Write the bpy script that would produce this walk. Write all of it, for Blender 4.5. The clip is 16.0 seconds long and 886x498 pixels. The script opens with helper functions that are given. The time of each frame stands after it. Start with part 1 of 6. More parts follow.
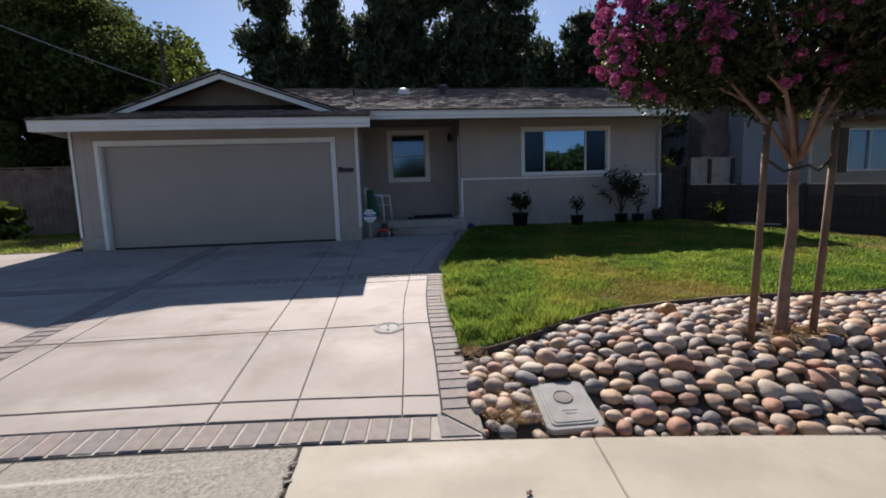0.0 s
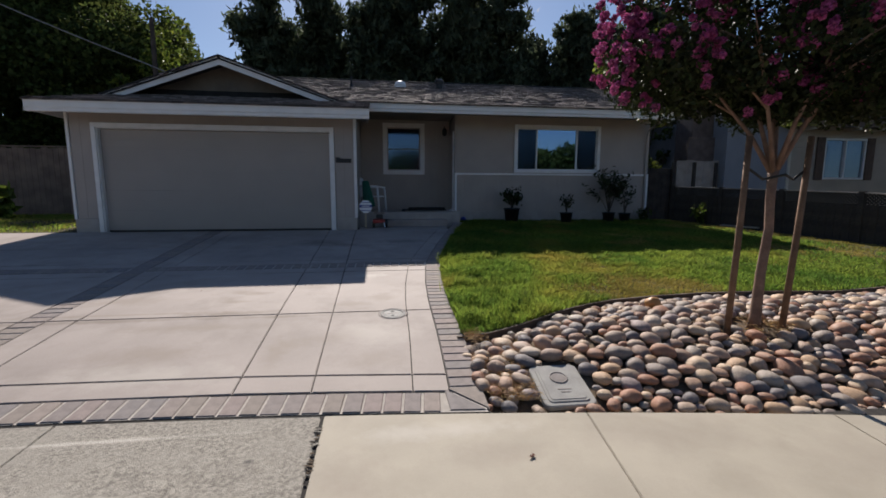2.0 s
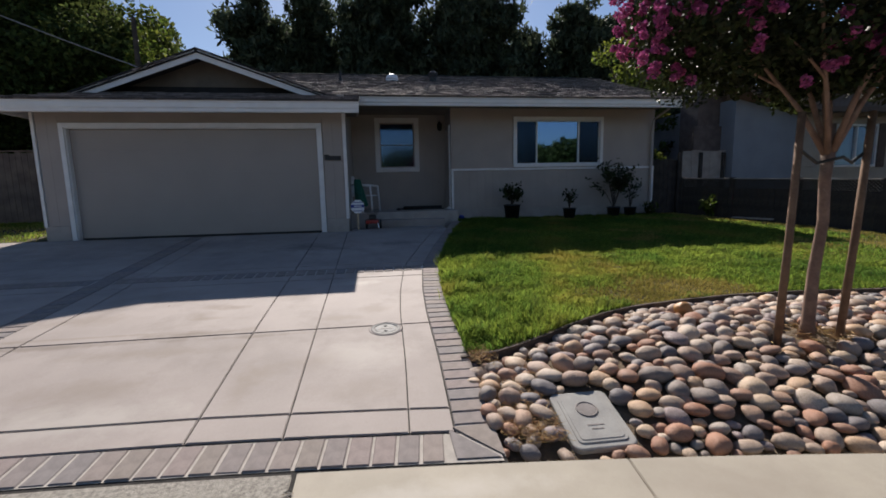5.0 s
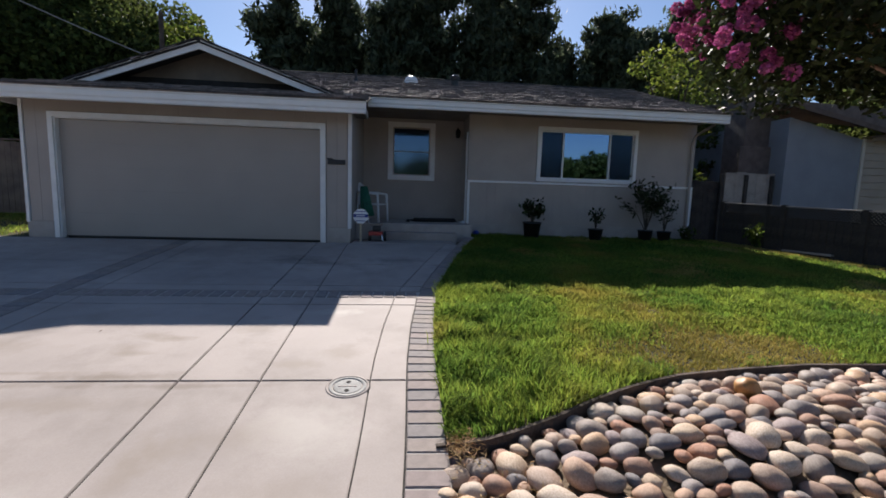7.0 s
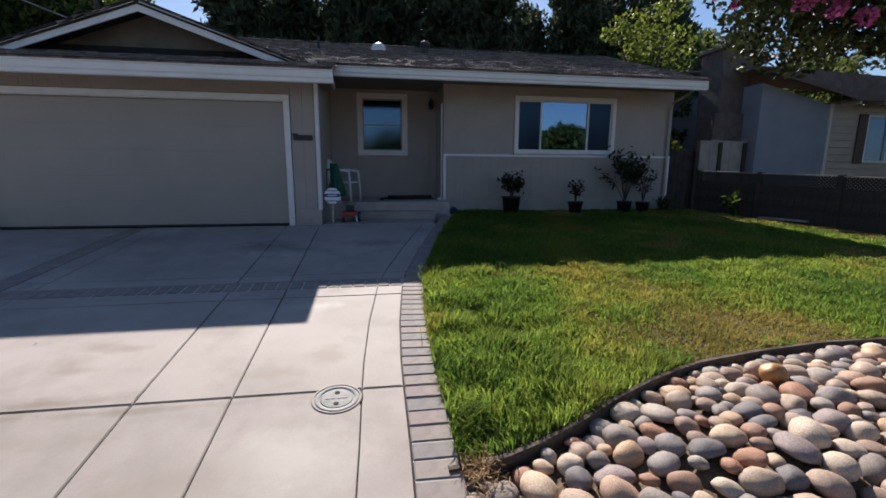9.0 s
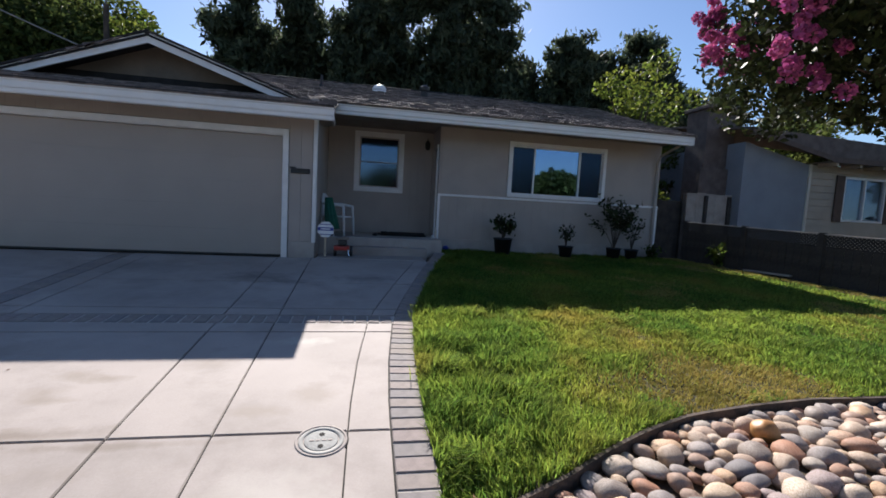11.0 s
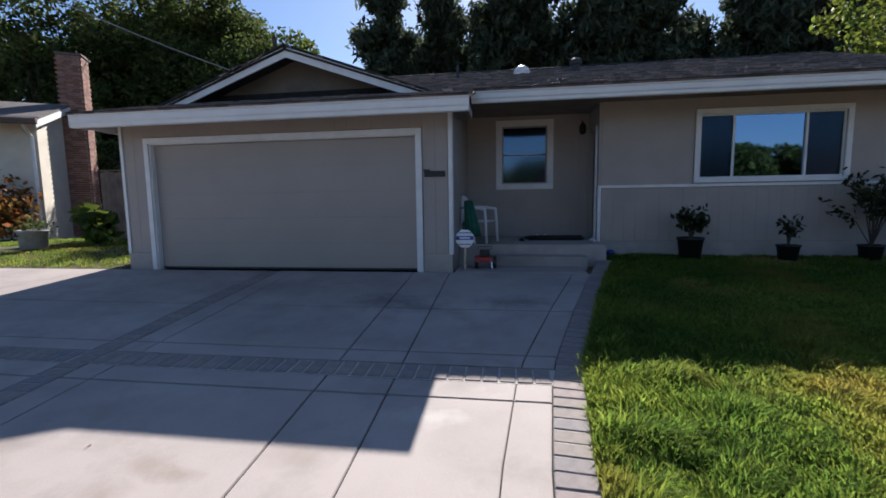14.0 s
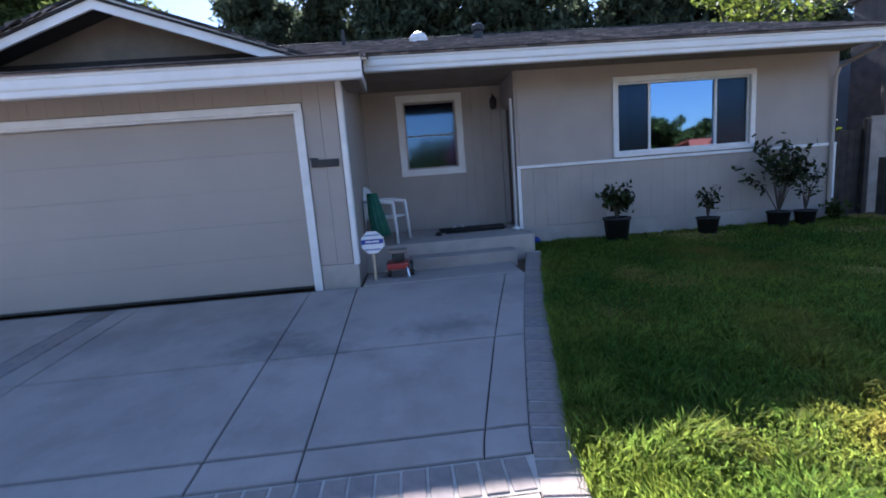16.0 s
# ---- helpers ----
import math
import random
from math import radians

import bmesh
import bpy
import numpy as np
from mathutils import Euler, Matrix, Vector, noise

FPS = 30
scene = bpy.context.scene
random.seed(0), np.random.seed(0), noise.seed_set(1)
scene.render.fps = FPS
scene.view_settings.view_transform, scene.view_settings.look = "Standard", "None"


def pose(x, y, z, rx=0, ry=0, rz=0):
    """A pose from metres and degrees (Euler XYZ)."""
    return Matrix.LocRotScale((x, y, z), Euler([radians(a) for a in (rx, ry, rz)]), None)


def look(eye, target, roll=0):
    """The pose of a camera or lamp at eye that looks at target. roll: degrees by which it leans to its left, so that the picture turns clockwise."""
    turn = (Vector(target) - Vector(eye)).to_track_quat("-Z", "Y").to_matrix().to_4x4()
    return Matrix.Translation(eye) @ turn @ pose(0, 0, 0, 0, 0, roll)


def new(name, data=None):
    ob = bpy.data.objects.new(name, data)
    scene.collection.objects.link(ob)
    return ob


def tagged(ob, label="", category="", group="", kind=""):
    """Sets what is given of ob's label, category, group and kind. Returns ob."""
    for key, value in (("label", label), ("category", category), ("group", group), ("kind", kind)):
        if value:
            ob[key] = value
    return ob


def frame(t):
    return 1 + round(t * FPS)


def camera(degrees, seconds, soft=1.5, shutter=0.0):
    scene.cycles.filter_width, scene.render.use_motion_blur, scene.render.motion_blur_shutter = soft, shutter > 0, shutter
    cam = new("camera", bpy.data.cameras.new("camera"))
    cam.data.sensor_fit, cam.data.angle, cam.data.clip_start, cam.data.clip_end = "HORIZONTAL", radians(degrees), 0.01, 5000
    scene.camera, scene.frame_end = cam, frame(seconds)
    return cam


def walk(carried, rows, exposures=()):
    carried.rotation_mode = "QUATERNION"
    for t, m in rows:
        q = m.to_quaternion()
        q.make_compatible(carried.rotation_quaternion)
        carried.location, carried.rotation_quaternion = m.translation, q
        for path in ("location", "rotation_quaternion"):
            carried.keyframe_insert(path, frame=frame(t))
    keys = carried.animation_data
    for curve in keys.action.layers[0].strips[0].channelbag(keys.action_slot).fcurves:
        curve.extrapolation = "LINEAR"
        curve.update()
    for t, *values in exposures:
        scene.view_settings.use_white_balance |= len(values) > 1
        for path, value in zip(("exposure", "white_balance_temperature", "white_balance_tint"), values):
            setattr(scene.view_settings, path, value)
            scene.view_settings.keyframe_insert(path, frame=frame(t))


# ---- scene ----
cam = camera(91.1, 16.0, soft=1.7, shutter=0.3)
PATH = [
    (0, (0.107, -0.084, 1.375), (0.318, 1.892, 1.146), -1.9),
    (0.5, (-0.013, -0.26, 1.39), (0.185, 1.706, 1.077), -2.1),
    (1, (-0.106, -0.244, 1.385), (0.098, 1.731, 1.149), -2.0),
    (1.5, (-0.114, -0.269, 1.377), (0.132, 1.691, 1.061), 0.1),
    (2, (-0.106, -0.312, 1.392), (0.171, 1.652, 1.13), 0.1),
    (2.5, (-0.103, -0.312, 1.394), (0.144, 1.647, 1.073), 0.9),
    (3, (-0.105, -0.34, 1.375), (0.13, 1.623, 1.069), 0.6),
    (3.5, (-0.131, -0.278, 1.343), (0.164, 1.656, 0.925), -0.9),
    (4, (-0.149, -0.134, 1.343), (0.309, 1.772, 0.945), -4.7),
    (4.5, (-0.107, 0.05, 1.351), (0.252, 1.994, 1.045), -3.3),
    (7, (0.338, 1.168, 1.451), (0.53, 3.145, 1.218), 1.7),
    (7.5, (0.399, 1.317, 1.478), (0.457, 3.292, 1.167), 1.0),
    (8, (0.296, 1.498, 1.493), (0.573, 3.461, 1.231), -0.5),
    (8.5, (0.238, 1.6, 1.473), (0.552, 3.541, 1.108), -0.1),
    (11, (0.17, 1.598, 1.495), (0.545, 3.555, 1.322), 3.0),
    (11.5, (0.203, 1.692, 1.506), (0.358, 3.671, 1.257), 2.5),
    (12, (0.336, 1.956, 1.507), (0.389, 3.941, 1.273), 4.4),
    (12.5, (0.306, 2.182, 1.527), (0.321, 4.16, 1.234), 3.3),
    (13, (0.16, 2.407, 1.567), (0.224, 4.394, 1.346), 1.1),
    (13.5, (0.138, 2.629, 1.564), (0.043, 4.588, 1.17), 0.4),
    (14, (0.205, 2.983, 1.623), (-0.088, 4.95, 1.411), -0.8),
    (14.5, (0.213, 3.293, 1.661), (0.051, 5.273, 1.43), 1.1),
    (15, (0.123, 3.65, 1.681), (0.174, 5.64, 1.491), -1.7),
    (15.5, (0.053, 3.973, 1.658), (0.133, 5.939, 1.301), -0.4),
    (16, (0.046, 4.32, 1.737), (0.182, 6.293, 1.434), -4.5),
]
EXPOSURES = [(0.0, 0.80, 6500, 14), (1.5, 0.52, 6550, 14), (4.0, 0.44, 6550, 14), (7.0, 0.87, 6400, 14), (8.5, 0.88, 6400, 14), (11.0, 1.08, 6240, 13.5), (12.5, 1.04, 6230, 14), (13.5, 0.99, 6240, 14.5), (14.5, 1.45, 5980, 15.5), (15.0, 1.80, 5890, 17), (15.5, 1.94, 5820, 18), (16.0, 2.26, 5780, 18)]
walk(cam, [(t, look(eye, target, roll)) for t, eye, target, roll in PATH], EXPOSURES)

# ---- world and sun ----
SUN_ELEVATION = radians(36.55)
world = bpy.data.worlds.new("sky")
scene.world = world
world.use_nodes = True
wn = world.node_tree
sky = wn.nodes.new("ShaderNodeTexSky")
sky.sky_type = 'NISHITA'
sky.sun_disc = False
sky.sun_elevation = SUN_ELEVATION
sky.sun_rotation = 0.0
sky.air_density = 1.0
sky.dust_density = 0.35
sky.ozone_density = 4.2
wn.nodes["Background"].inputs["Strength"].default_value = 0.061
wn.links.new(sky.outputs["Color"], wn.nodes["Background"].inputs["Color"])

sun_data = bpy.data.lights.new("sun", 'SUN')
sun_data.energy = 4.8
sun_data.angle = radians(0.5)
sun_data.color = (1.0, 0.94, 0.85)
sun = new("sun", sun_data)
sun.matrix_world = look((0, 40 * math.cos(SUN_ELEVATION), 40 * math.sin(SUN_ELEVATION)), (0, 0, 0))


# ---- materials ----
def mat(name, base, second=None, rough=0.7, scale=3.0, fine=60.0, mix=1.0, bump=0.2, bump_scale=None, metallic=0.0, stains=None,
        island=0.0, per_object=None, translucent=0.0, spec=0.5, dist=0.02):
    """Two-scale procedural surface: broad variation, fine grain with bump, and optional stains."""
    m = bpy.data.materials.new(name)
    m.use_nodes = True
    nt = m.node_tree
    bsdf = nt.nodes["Principled BSDF"]
    second = second or tuple(c * 0.75 for c in base)
    geo = nt.nodes.new("ShaderNodeTexCoord")
    broad = nt.nodes.new("ShaderNodeTexNoise")
    broad.inputs["Scale"].default_value = scale
    broad.inputs["Detail"].default_value = 5
    grain = nt.nodes.new("ShaderNodeTexNoise")
    grain.inputs["Scale"].default_value = fine
    grain.inputs["Detail"].default_value = 4
    nt.links.new(geo.outputs["Object"], broad.inputs["Vector"])
    nt.links.new(geo.outputs["Object"], grain.inputs["Vector"])
    ramp = nt.nodes.new("ShaderNodeValToRGB")
    ramp.color_ramp.elements[0].position = 0.35
    ramp.color_ramp.elements[1].position = 0.65
    ramp.color_ramp.elements[0].color = (*second, 1)
    ramp.color_ramp.elements[1].color = (*base, 1)
    add = nt.nodes.new("ShaderNodeMath")
    add.operation = 'MULTIPLY_ADD'
    add.inputs[1].default_value = 0.45 * mix
    nt.links.new(grain.outputs["Fac"], add.inputs[0])
    sub = nt.nodes.new("ShaderNodeMath")
    sub.operation = 'SUBTRACT'
    sub.inputs[1].default_value = 0.22 * mix
    nt.links.new(broad.outputs["Fac"], sub.inputs[0])
    nt.links.new(sub.outputs[0], add.inputs[2])
    nt.links.new(add.outputs[0], ramp.inputs["Fac"])
    colour = ramp.outputs["Color"]

    def blend(kind, fac, a, b):
        node = nt.nodes.new("ShaderNodeMix")
        node.data_type = 'RGBA'
        node.blend_type = kind
        if isinstance(fac, float):
            node.inputs["Factor"].default_value = fac
        else:
            nt.links.new(fac, node.inputs["Factor"])
        nt.links.new(a, node.inputs["A"])
        if isinstance(b, tuple):
            node.inputs["B"].default_value = (*b, 1)
        else:
            nt.links.new(b, node.inputs["B"])
        return node.outputs["Result"]

    if per_object:
        info = nt.nodes.new("ShaderNodeObjectInfo")
        pal = nt.nodes.new("ShaderNodeValToRGB")
        pal.color_ramp.interpolation = 'CONSTANT'
        els = pal.color_ramp.elements
        while len(els) < len(per_object):
            els.new(0.5)
        for k, c in enumerate(per_object):
            els[k].position = k / len(per_object)
            els[k].color = (*c, 1)
        if island:
            gi = nt.nodes.new("ShaderNodeNewGeometry")
            nt.links.new(gi.outputs["Random Per Island"], pal.inputs["Fac"])
        else:
            nt.links.new(info.outputs["Random"], pal.inputs["Fac"])
        colour = blend('MULTIPLY', 1.0, pal.outputs["Color"], colour)
    elif island:
        gi = nt.nodes.new("ShaderNodeNewGeometry")
        hsv = nt.nodes.new("ShaderNodeHueSaturation")
        ma = nt.nodes.new("ShaderNodeMapRange")
        ma.inputs["To Min"].default_value = 1.0 - island
        ma.inputs["To Max"].default_value = 1.0 + island
        nt.links.new(gi.outputs["Random Per Island"], ma.inputs["Value"])
        nt.links.new(ma.outputs["Result"], hsv.inputs["Value"])
        hue = nt.nodes.new("ShaderNodeMapRange")
        hue.inputs["To Min"].default_value = 0.48
        hue.inputs["To Max"].default_value = 0.52
        mul = nt.nodes.new("ShaderNodeMath")
        mul.operation = 'FRACT'
        m7 = nt.nodes.new("ShaderNodeMath")
        m7.operation = 'MULTIPLY'
        m7.inputs[1].default_value = 7.31
        nt.links.new(gi.outputs["Random Per Island"], m7.inputs[0])
        nt.links.new(m7.outputs[0], mul.inputs[0])
        nt.links.new(mul.outputs[0], hue.inputs["Value"])
        nt.links.new(hue.outputs["Result"], hsv.inputs["Hue"])
        nt.links.new(colour, hsv.inputs["Color"])
        colour = hsv.outputs["Color"]
    if stains:
        s_scale, s_colour, lo, hi = stains
        sn = nt.nodes.new("ShaderNodeTexNoise")
        sn.inputs["Scale"].default_value = s_scale
        sn.inputs["Detail"].default_value = 6
        sn.inputs["Roughness"].default_value = 0.65
        nt.links.new(geo.outputs["Object"], sn.inputs["Vector"])
        mr = nt.nodes.new("ShaderNodeMapRange")
        mr.inputs["From Min"].default_value = lo
        mr.inputs["From Max"].default_value = hi
        nt.links.new(sn.outputs["Fac"], mr.inputs["Value"])
        colour = blend('MIX', mr.outputs["Result"], colour, s_colour)
    nt.links.new(colour, bsdf.inputs["Base Color"])
    bsdf.inputs["Roughness"].default_value = rough
    bsdf.inputs["Metallic"].default_value = metallic
    bsdf.inputs["Specular IOR Level"].default_value = spec
    if bump:
        bn = nt.nodes.new("ShaderNodeBump")
        bn.inputs["Strength"].default_value = bump
        bn.inputs["Distance"].default_value = dist
        if bump_scale:
            bt = nt.nodes.new("ShaderNodeTexNoise")
            bt.inputs["Scale"].default_value = bump_scale
            bt.inputs["Detail"].default_value = 6
            nt.links.new(geo.outputs["Object"], bt.inputs["Vector"])
            nt.links.new(bt.outputs["Fac"], bn.inputs["Height"])
        else:
            nt.links.new(grain.outputs["Fac"], bn.inputs["Height"])
        nt.links.new(bn.outputs["Normal"], bsdf.inputs["Normal"])
    if translucent:
        tr = nt.nodes.new("ShaderNodeBsdfTranslucent")
        nt.links.new(colour, tr.inputs["Color"])
        mx = nt.nodes.new("ShaderNodeMixShader")
        mx.inputs["Fac"].default_value = translucent
        nt.links.new(bsdf.outputs["BSDF"], mx.inputs[1])
        nt.links.new(tr.outputs["BSDF"], mx.inputs[2])
        nt.links.new(mx.outputs["Shader"], nt.nodes["Material Output"].inputs["Surface"])
    return m


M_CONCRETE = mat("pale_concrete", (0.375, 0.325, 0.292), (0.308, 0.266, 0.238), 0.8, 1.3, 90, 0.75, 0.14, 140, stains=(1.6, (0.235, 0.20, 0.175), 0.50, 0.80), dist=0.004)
M_WALKWAY = mat("tan_sidewalk_concrete", (0.385, 0.345, 0.275), (0.335, 0.30, 0.238), 0.8, 2.6, 120, 0.7, 0.15, 180, stains=(2.2, (0.30, 0.265, 0.208), 0.50, 0.82), dist=0.004)
M_APRON = mat("weathered_apron_concrete", (0.345, 0.32, 0.272), (0.165, 0.15, 0.128), 0.9, 46, 210, 1.15, 0.7, 120, stains=(3.2, (0.30, 0.278, 0.238), 0.46, 0.72), dist=0.008)
M_JOINT = mat("joint_dirt", (0.028, 0.024, 0.020), (0.012, 0.010, 0.009), 0.95, 30, 120)
M_PAVER = mat("paver", (1.0, 1.0, 1.0), (0.78, 0.78, 0.78), 0.85, 14, 130, 1.0, 0.35, 150, per_object=[(0.28, 0.235, 0.21), (0.25, 0.215, 0.20), (0.30, 0.25, 0.22), (0.265, 0.225, 0.195), (0.235, 0.21, 0.20), (0.29, 0.235, 0.215)], dist=0.006)
M_MORTAR = mat("sandy_paver_joint", (0.46, 0.42, 0.37), (0.36, 0.33, 0.29), 0.95, 12, 150)
M_ASPHALT = mat("road_asphalt", (0.06, 0.06, 0.06), (0.04, 0.04, 0.04), 0.9, 4, 120, 1.0, 0.5)
M_EARTH = mat("dry_earth", (0.16, 0.115, 0.07), (0.10, 0.07, 0.045), 0.95, 2.5, 40, 1.0, 0.6, dist=0.03)
M_SOIL = mat("lawn_soil", (0.085, 0.075, 0.026), (0.04, 0.036, 0.015), 0.95, 2.0, 60, 1.0, 0.5, dist=0.02)
M_GRASS = mat("grass_blades", (0.225, 0.29, 0.046), (0.098, 0.18, 0.030), 0.8, 0.9, 8, 0.8, 0.0, island=0.5, spec=0.3, translucent=0.68, stains=(0.55, (0.32, 0.25, 0.055), 0.52, 0.72))
M_DRYGRASS = mat("dry_grass", (0.40, 0.325, 0.09), (0.25, 0.215, 0.05), 0.85, 1.2, 8, 0.8, 0.0, spec=0.1, island=0.35, translucent=0.35)
M_WALL = mat("taupe_painted_siding", (0.40, 0.35, 0.31), (0.365, 0.322, 0.285), 0.7, 2.0, 90, 0.6, 0.12, 120, stains=(1.1, (0.335, 0.295, 0.26), 0.6, 0.9), dist=0.004)
M_STUCCO = mat("taupe_stucco_base", (0.42, 0.375, 0.335), (0.36, 0.32, 0.285), 0.85, 4.0, 140, 0.8, 0.4, 130, stains=(3.0, (0.30, 0.265, 0.23), 0.6, 0.85), dist=0.006)
M_GARAGE = mat("taupe_garage_door_paint", (0.37, 0.325, 0.285), (0.345, 0.303, 0.266), 0.55, 1.2, 60, 0.5, 0.06, 90, stains=(0.9, (0.335, 0.295, 0.255), 0.62, 0.9), dist=0.003)
M_WHITE = mat("white_trim_paint", (0.80, 0.79, 0.77), (0.72, 0.71, 0.69), 0.5, 5.0, 60, 0.7, 0.06, stains=(4.0, (0.60, 0.58, 0.55), 0.66, 0.9), dist=0.004)
M_GUTTER = mat("white_gutter_enamel", (0.80, 0.79, 0.765), (0.74, 0.73, 0.70), 0.4, 3.0, 50, 0.6, 0.04, stains=(6.0, (0.60, 0.57, 0.53), 0.66, 0.95), dist=0.003)
M_SHINGLE = mat("asphalt_shingle", (1, 1, 1), (0.72, 0.72, 0.72), 0.95, 12, 220, 1.2, 0.5, per_object=[(0.19, 0.155, 0.14), (0.26, 0.21, 0.19), (0.135, 0.115, 0.105), (0.32, 0.26, 0.235), (0.21, 0.175, 0.16), (0.16, 0.135, 0.125)], island=1.0, dist=0.01)
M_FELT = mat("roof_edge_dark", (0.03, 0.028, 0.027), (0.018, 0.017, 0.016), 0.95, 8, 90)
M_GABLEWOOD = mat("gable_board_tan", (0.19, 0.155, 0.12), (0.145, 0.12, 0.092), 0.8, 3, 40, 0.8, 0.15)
M_SOFFIT = mat("soffit_brown_paint", (0.25, 0.205, 0.17), (0.19, 0.155, 0.13), 0.75, 3, 50)
# dark tone that puts the gloom of unlit rooms into the surface colour
M_ROOMGLOOM = mat("interior_gloom_paint", (0.10, 0.095, 0.09), (0.07, 0.065, 0.06), 0.9, 3, 30)
M_BLIND = mat("pale_curtain", (0.45, 0.46, 0.48), (0.36, 0.37, 0.39), 0.9, 6, 60, translucent=0.3)
M_SASH = mat("white_vinyl_sash", (0.74, 0.74, 0.73), (0.68, 0.68, 0.67), 0.35, 5, 60, 0.5, 0.03)
M_DOOR = mat("dark_entry_door", (0.07, 0.05, 0.04), (0.05, 0.036, 0.03), 0.5, 6, 50)
M_BLACK = mat("black_plastic", (0.02, 0.02, 0.02), (0.012, 0.012, 0.012), 0.5, 12, 90)
M_MAT = mat("dark_doormat", (0.025, 0.023, 0.02), (0.012, 0.011, 0.01), 0.95, 40, 200, 1.0, 0.7)
M_PLASTIC = mat("white_resin", (0.75, 0.75, 0.74), (0.68, 0.68, 0.67), 0.4, 8, 60, 0.5, 0.03)
M_TEAL = mat("green_fabric", (0.015, 0.14, 0.085), (0.01, 0.095, 0.06), 0.65, 10, 80, 0.8, 0.2)
M_BLUE = mat("blue_sign_band", (0.03, 0.06, 0.32), (0.025, 0.05, 0.27), 0.4, 12, 80, 0.4, 0.0)
M_SIGNWHITE = mat("white_sign_face", (0.82, 0.83, 0.84), (0.76, 0.77, 0.78), 0.35, 12, 80, 0.4, 0.0)
M_STAKEWOOD = mat("pale_stake_wood", (0.55, 0.44, 0.30), (0.45, 0.35, 0.24), 0.8, 10, 60)
M_RED = mat("red_enamel", (0.35, 0.025, 0.02), (0.27, 0.02, 0.015), 0.35, 8, 50, 0.5, 0.0)
M_CHROME = mat("chrome", (0.7, 0.7, 0.7), (0.6, 0.6, 0.6), 0.2, 10, 60, metallic=1.0, bump=0.0)
M_BARK = mat("smooth_mottled_bark", (0.25, 0.155, 0.11), (0.15, 0.09, 0.064), 0.75, 9, 50, 0.9, 0.25, stains=(14.0, (0.32, 0.225, 0.165), 0.58, 0.75), dist=0.008)
M_POST = mat("brown_tree_stake", (0.21, 0.125, 0.075), (0.13, 0.075, 0.045), 0.85, 8, 50, 1.0, 0.3, dist=0.008)
M_LEAF = mat("myrtle_leaves", (0.036, 0.050, 0.016), (0.022, 0.026, 0.012), 0.5, 5, 30, 0.8, 0.0, island=0.5, translucent=0.24, spec=0.16)
M_BLOSSOM = mat("pink_blossom", (0.50, 0.125, 0.29), (0.28, 0.045, 0.15), 0.7, 9, 40, 0.8, 0.0, island=0.45, translucent=0.33, spec=0.2)
M_NEEDLE = mat("conifer_needles", (0.090, 0.112, 0.066), (0.048, 0.066, 0.038), 0.7, 0.8, 5, 0.8, 0.0, island=0.55, translucent=0.45, spec=0.2)
M_BROAD = mat("broad_leaves", (0.100, 0.125, 0.034), (0.045, 0.066, 0.019), 0.65, 0.7, 5, 0.9, 0.0, island=0.6, translucent=0.48, spec=0.12)
M_RUSTLEAF = mat("rust_tinged_leaves", (0.30, 0.12, 0.035), (0.13, 0.085, 0.025), 0.65, 1.5, 6, 0.9, 0.0, island=0.6, translucent=0.4, spec=0.12)
M_LIME = mat("lime_green_leaves", (0.16, 0.195, 0.032), (0.065, 0.10, 0.018), 0.55, 0.9, 6, 0.8, 0.0, island=0.55, translucent=0.5, spec=0.25)
M_TRUNK = mat("dark_trunk_bark", (0.085, 0.065, 0.05), (0.05, 0.038, 0.03), 0.9, 4, 30, 1.0, 0.5)
M_FENCE = mat("weathered_dark_fence", (0.058, 0.046, 0.037), (0.030, 0.024, 0.020), 0.9, 5, 40, 1.0, 0.3, dist=0.01)
M_FENCEPALE = mat("weathered_pale_boards", (0.40, 0.34, 0.285), (0.29, 0.245, 0.205), 0.9, 4, 40, 1.0, 0.3, dist=0.01)
M_FENCEBROWN = mat("brown_privacy_boards", (0.24, 0.165, 0.12), (0.15, 0.10, 0.075), 0.9, 3, 40, 1.0, 0.3, dist=0.01)
M_NWALL = mat("blue_grey_stucco", (0.27, 0.28, 0.30), (0.235, 0.245, 0.265), 0.85, 2, 90, 0.7, 0.2)
M_NSIDING = mat("beige_lap_siding", (0.46, 0.385, 0.30), (0.40, 0.335, 0.26), 0.75, 2, 60, 0.7, 0.1)
M_SHUTTER = mat("brown_shutter", (0.12, 0.075, 0.055), (0.08, 0.05, 0.036), 0.7, 6, 50)
M_CREAM = mat("cream_stucco", (0.66, 0.60, 0.49), (0.58, 0.53, 0.43), 0.85, 2, 90, 0.7, 0.2)
M_BRICK = mat("chimney_brick", (1, 1, 1), (0.75, 0.75, 0.75), 0.9, 8, 90, 1.0, 0.3, per_object=[(0.33, 0.16, 0.11), (0.26, 0.125, 0.09), (0.38, 0.22, 0.16), (0.22, 0.12, 0.095), (0.30, 0.18, 0.14)], dist=0.008)
M_GREYBRICK = mat("dark_chimney_masonry", (0.15, 0.115, 0.10), (0.10, 0.075, 0.065), 0.9, 5, 60, 1.0, 0.4)
M_REDTILE = mat("red_tile_roof", (0.42, 0.10, 0.06), (0.32, 0.075, 0.045), 0.8, 4, 60)
M_STRAW = mat("straw_litter", (0.42, 0.27, 0.12), (0.28, 0.17, 0.075), 0.85, 10, 60, 0.9, 0.0, island=0.4, translucent=0.2)
M_EDGING = mat("dark_bender_board", (0.115, 0.083, 0.062), (0.055, 0.040, 0.030), 0.9, 10, 60, 1.0, 0.3)
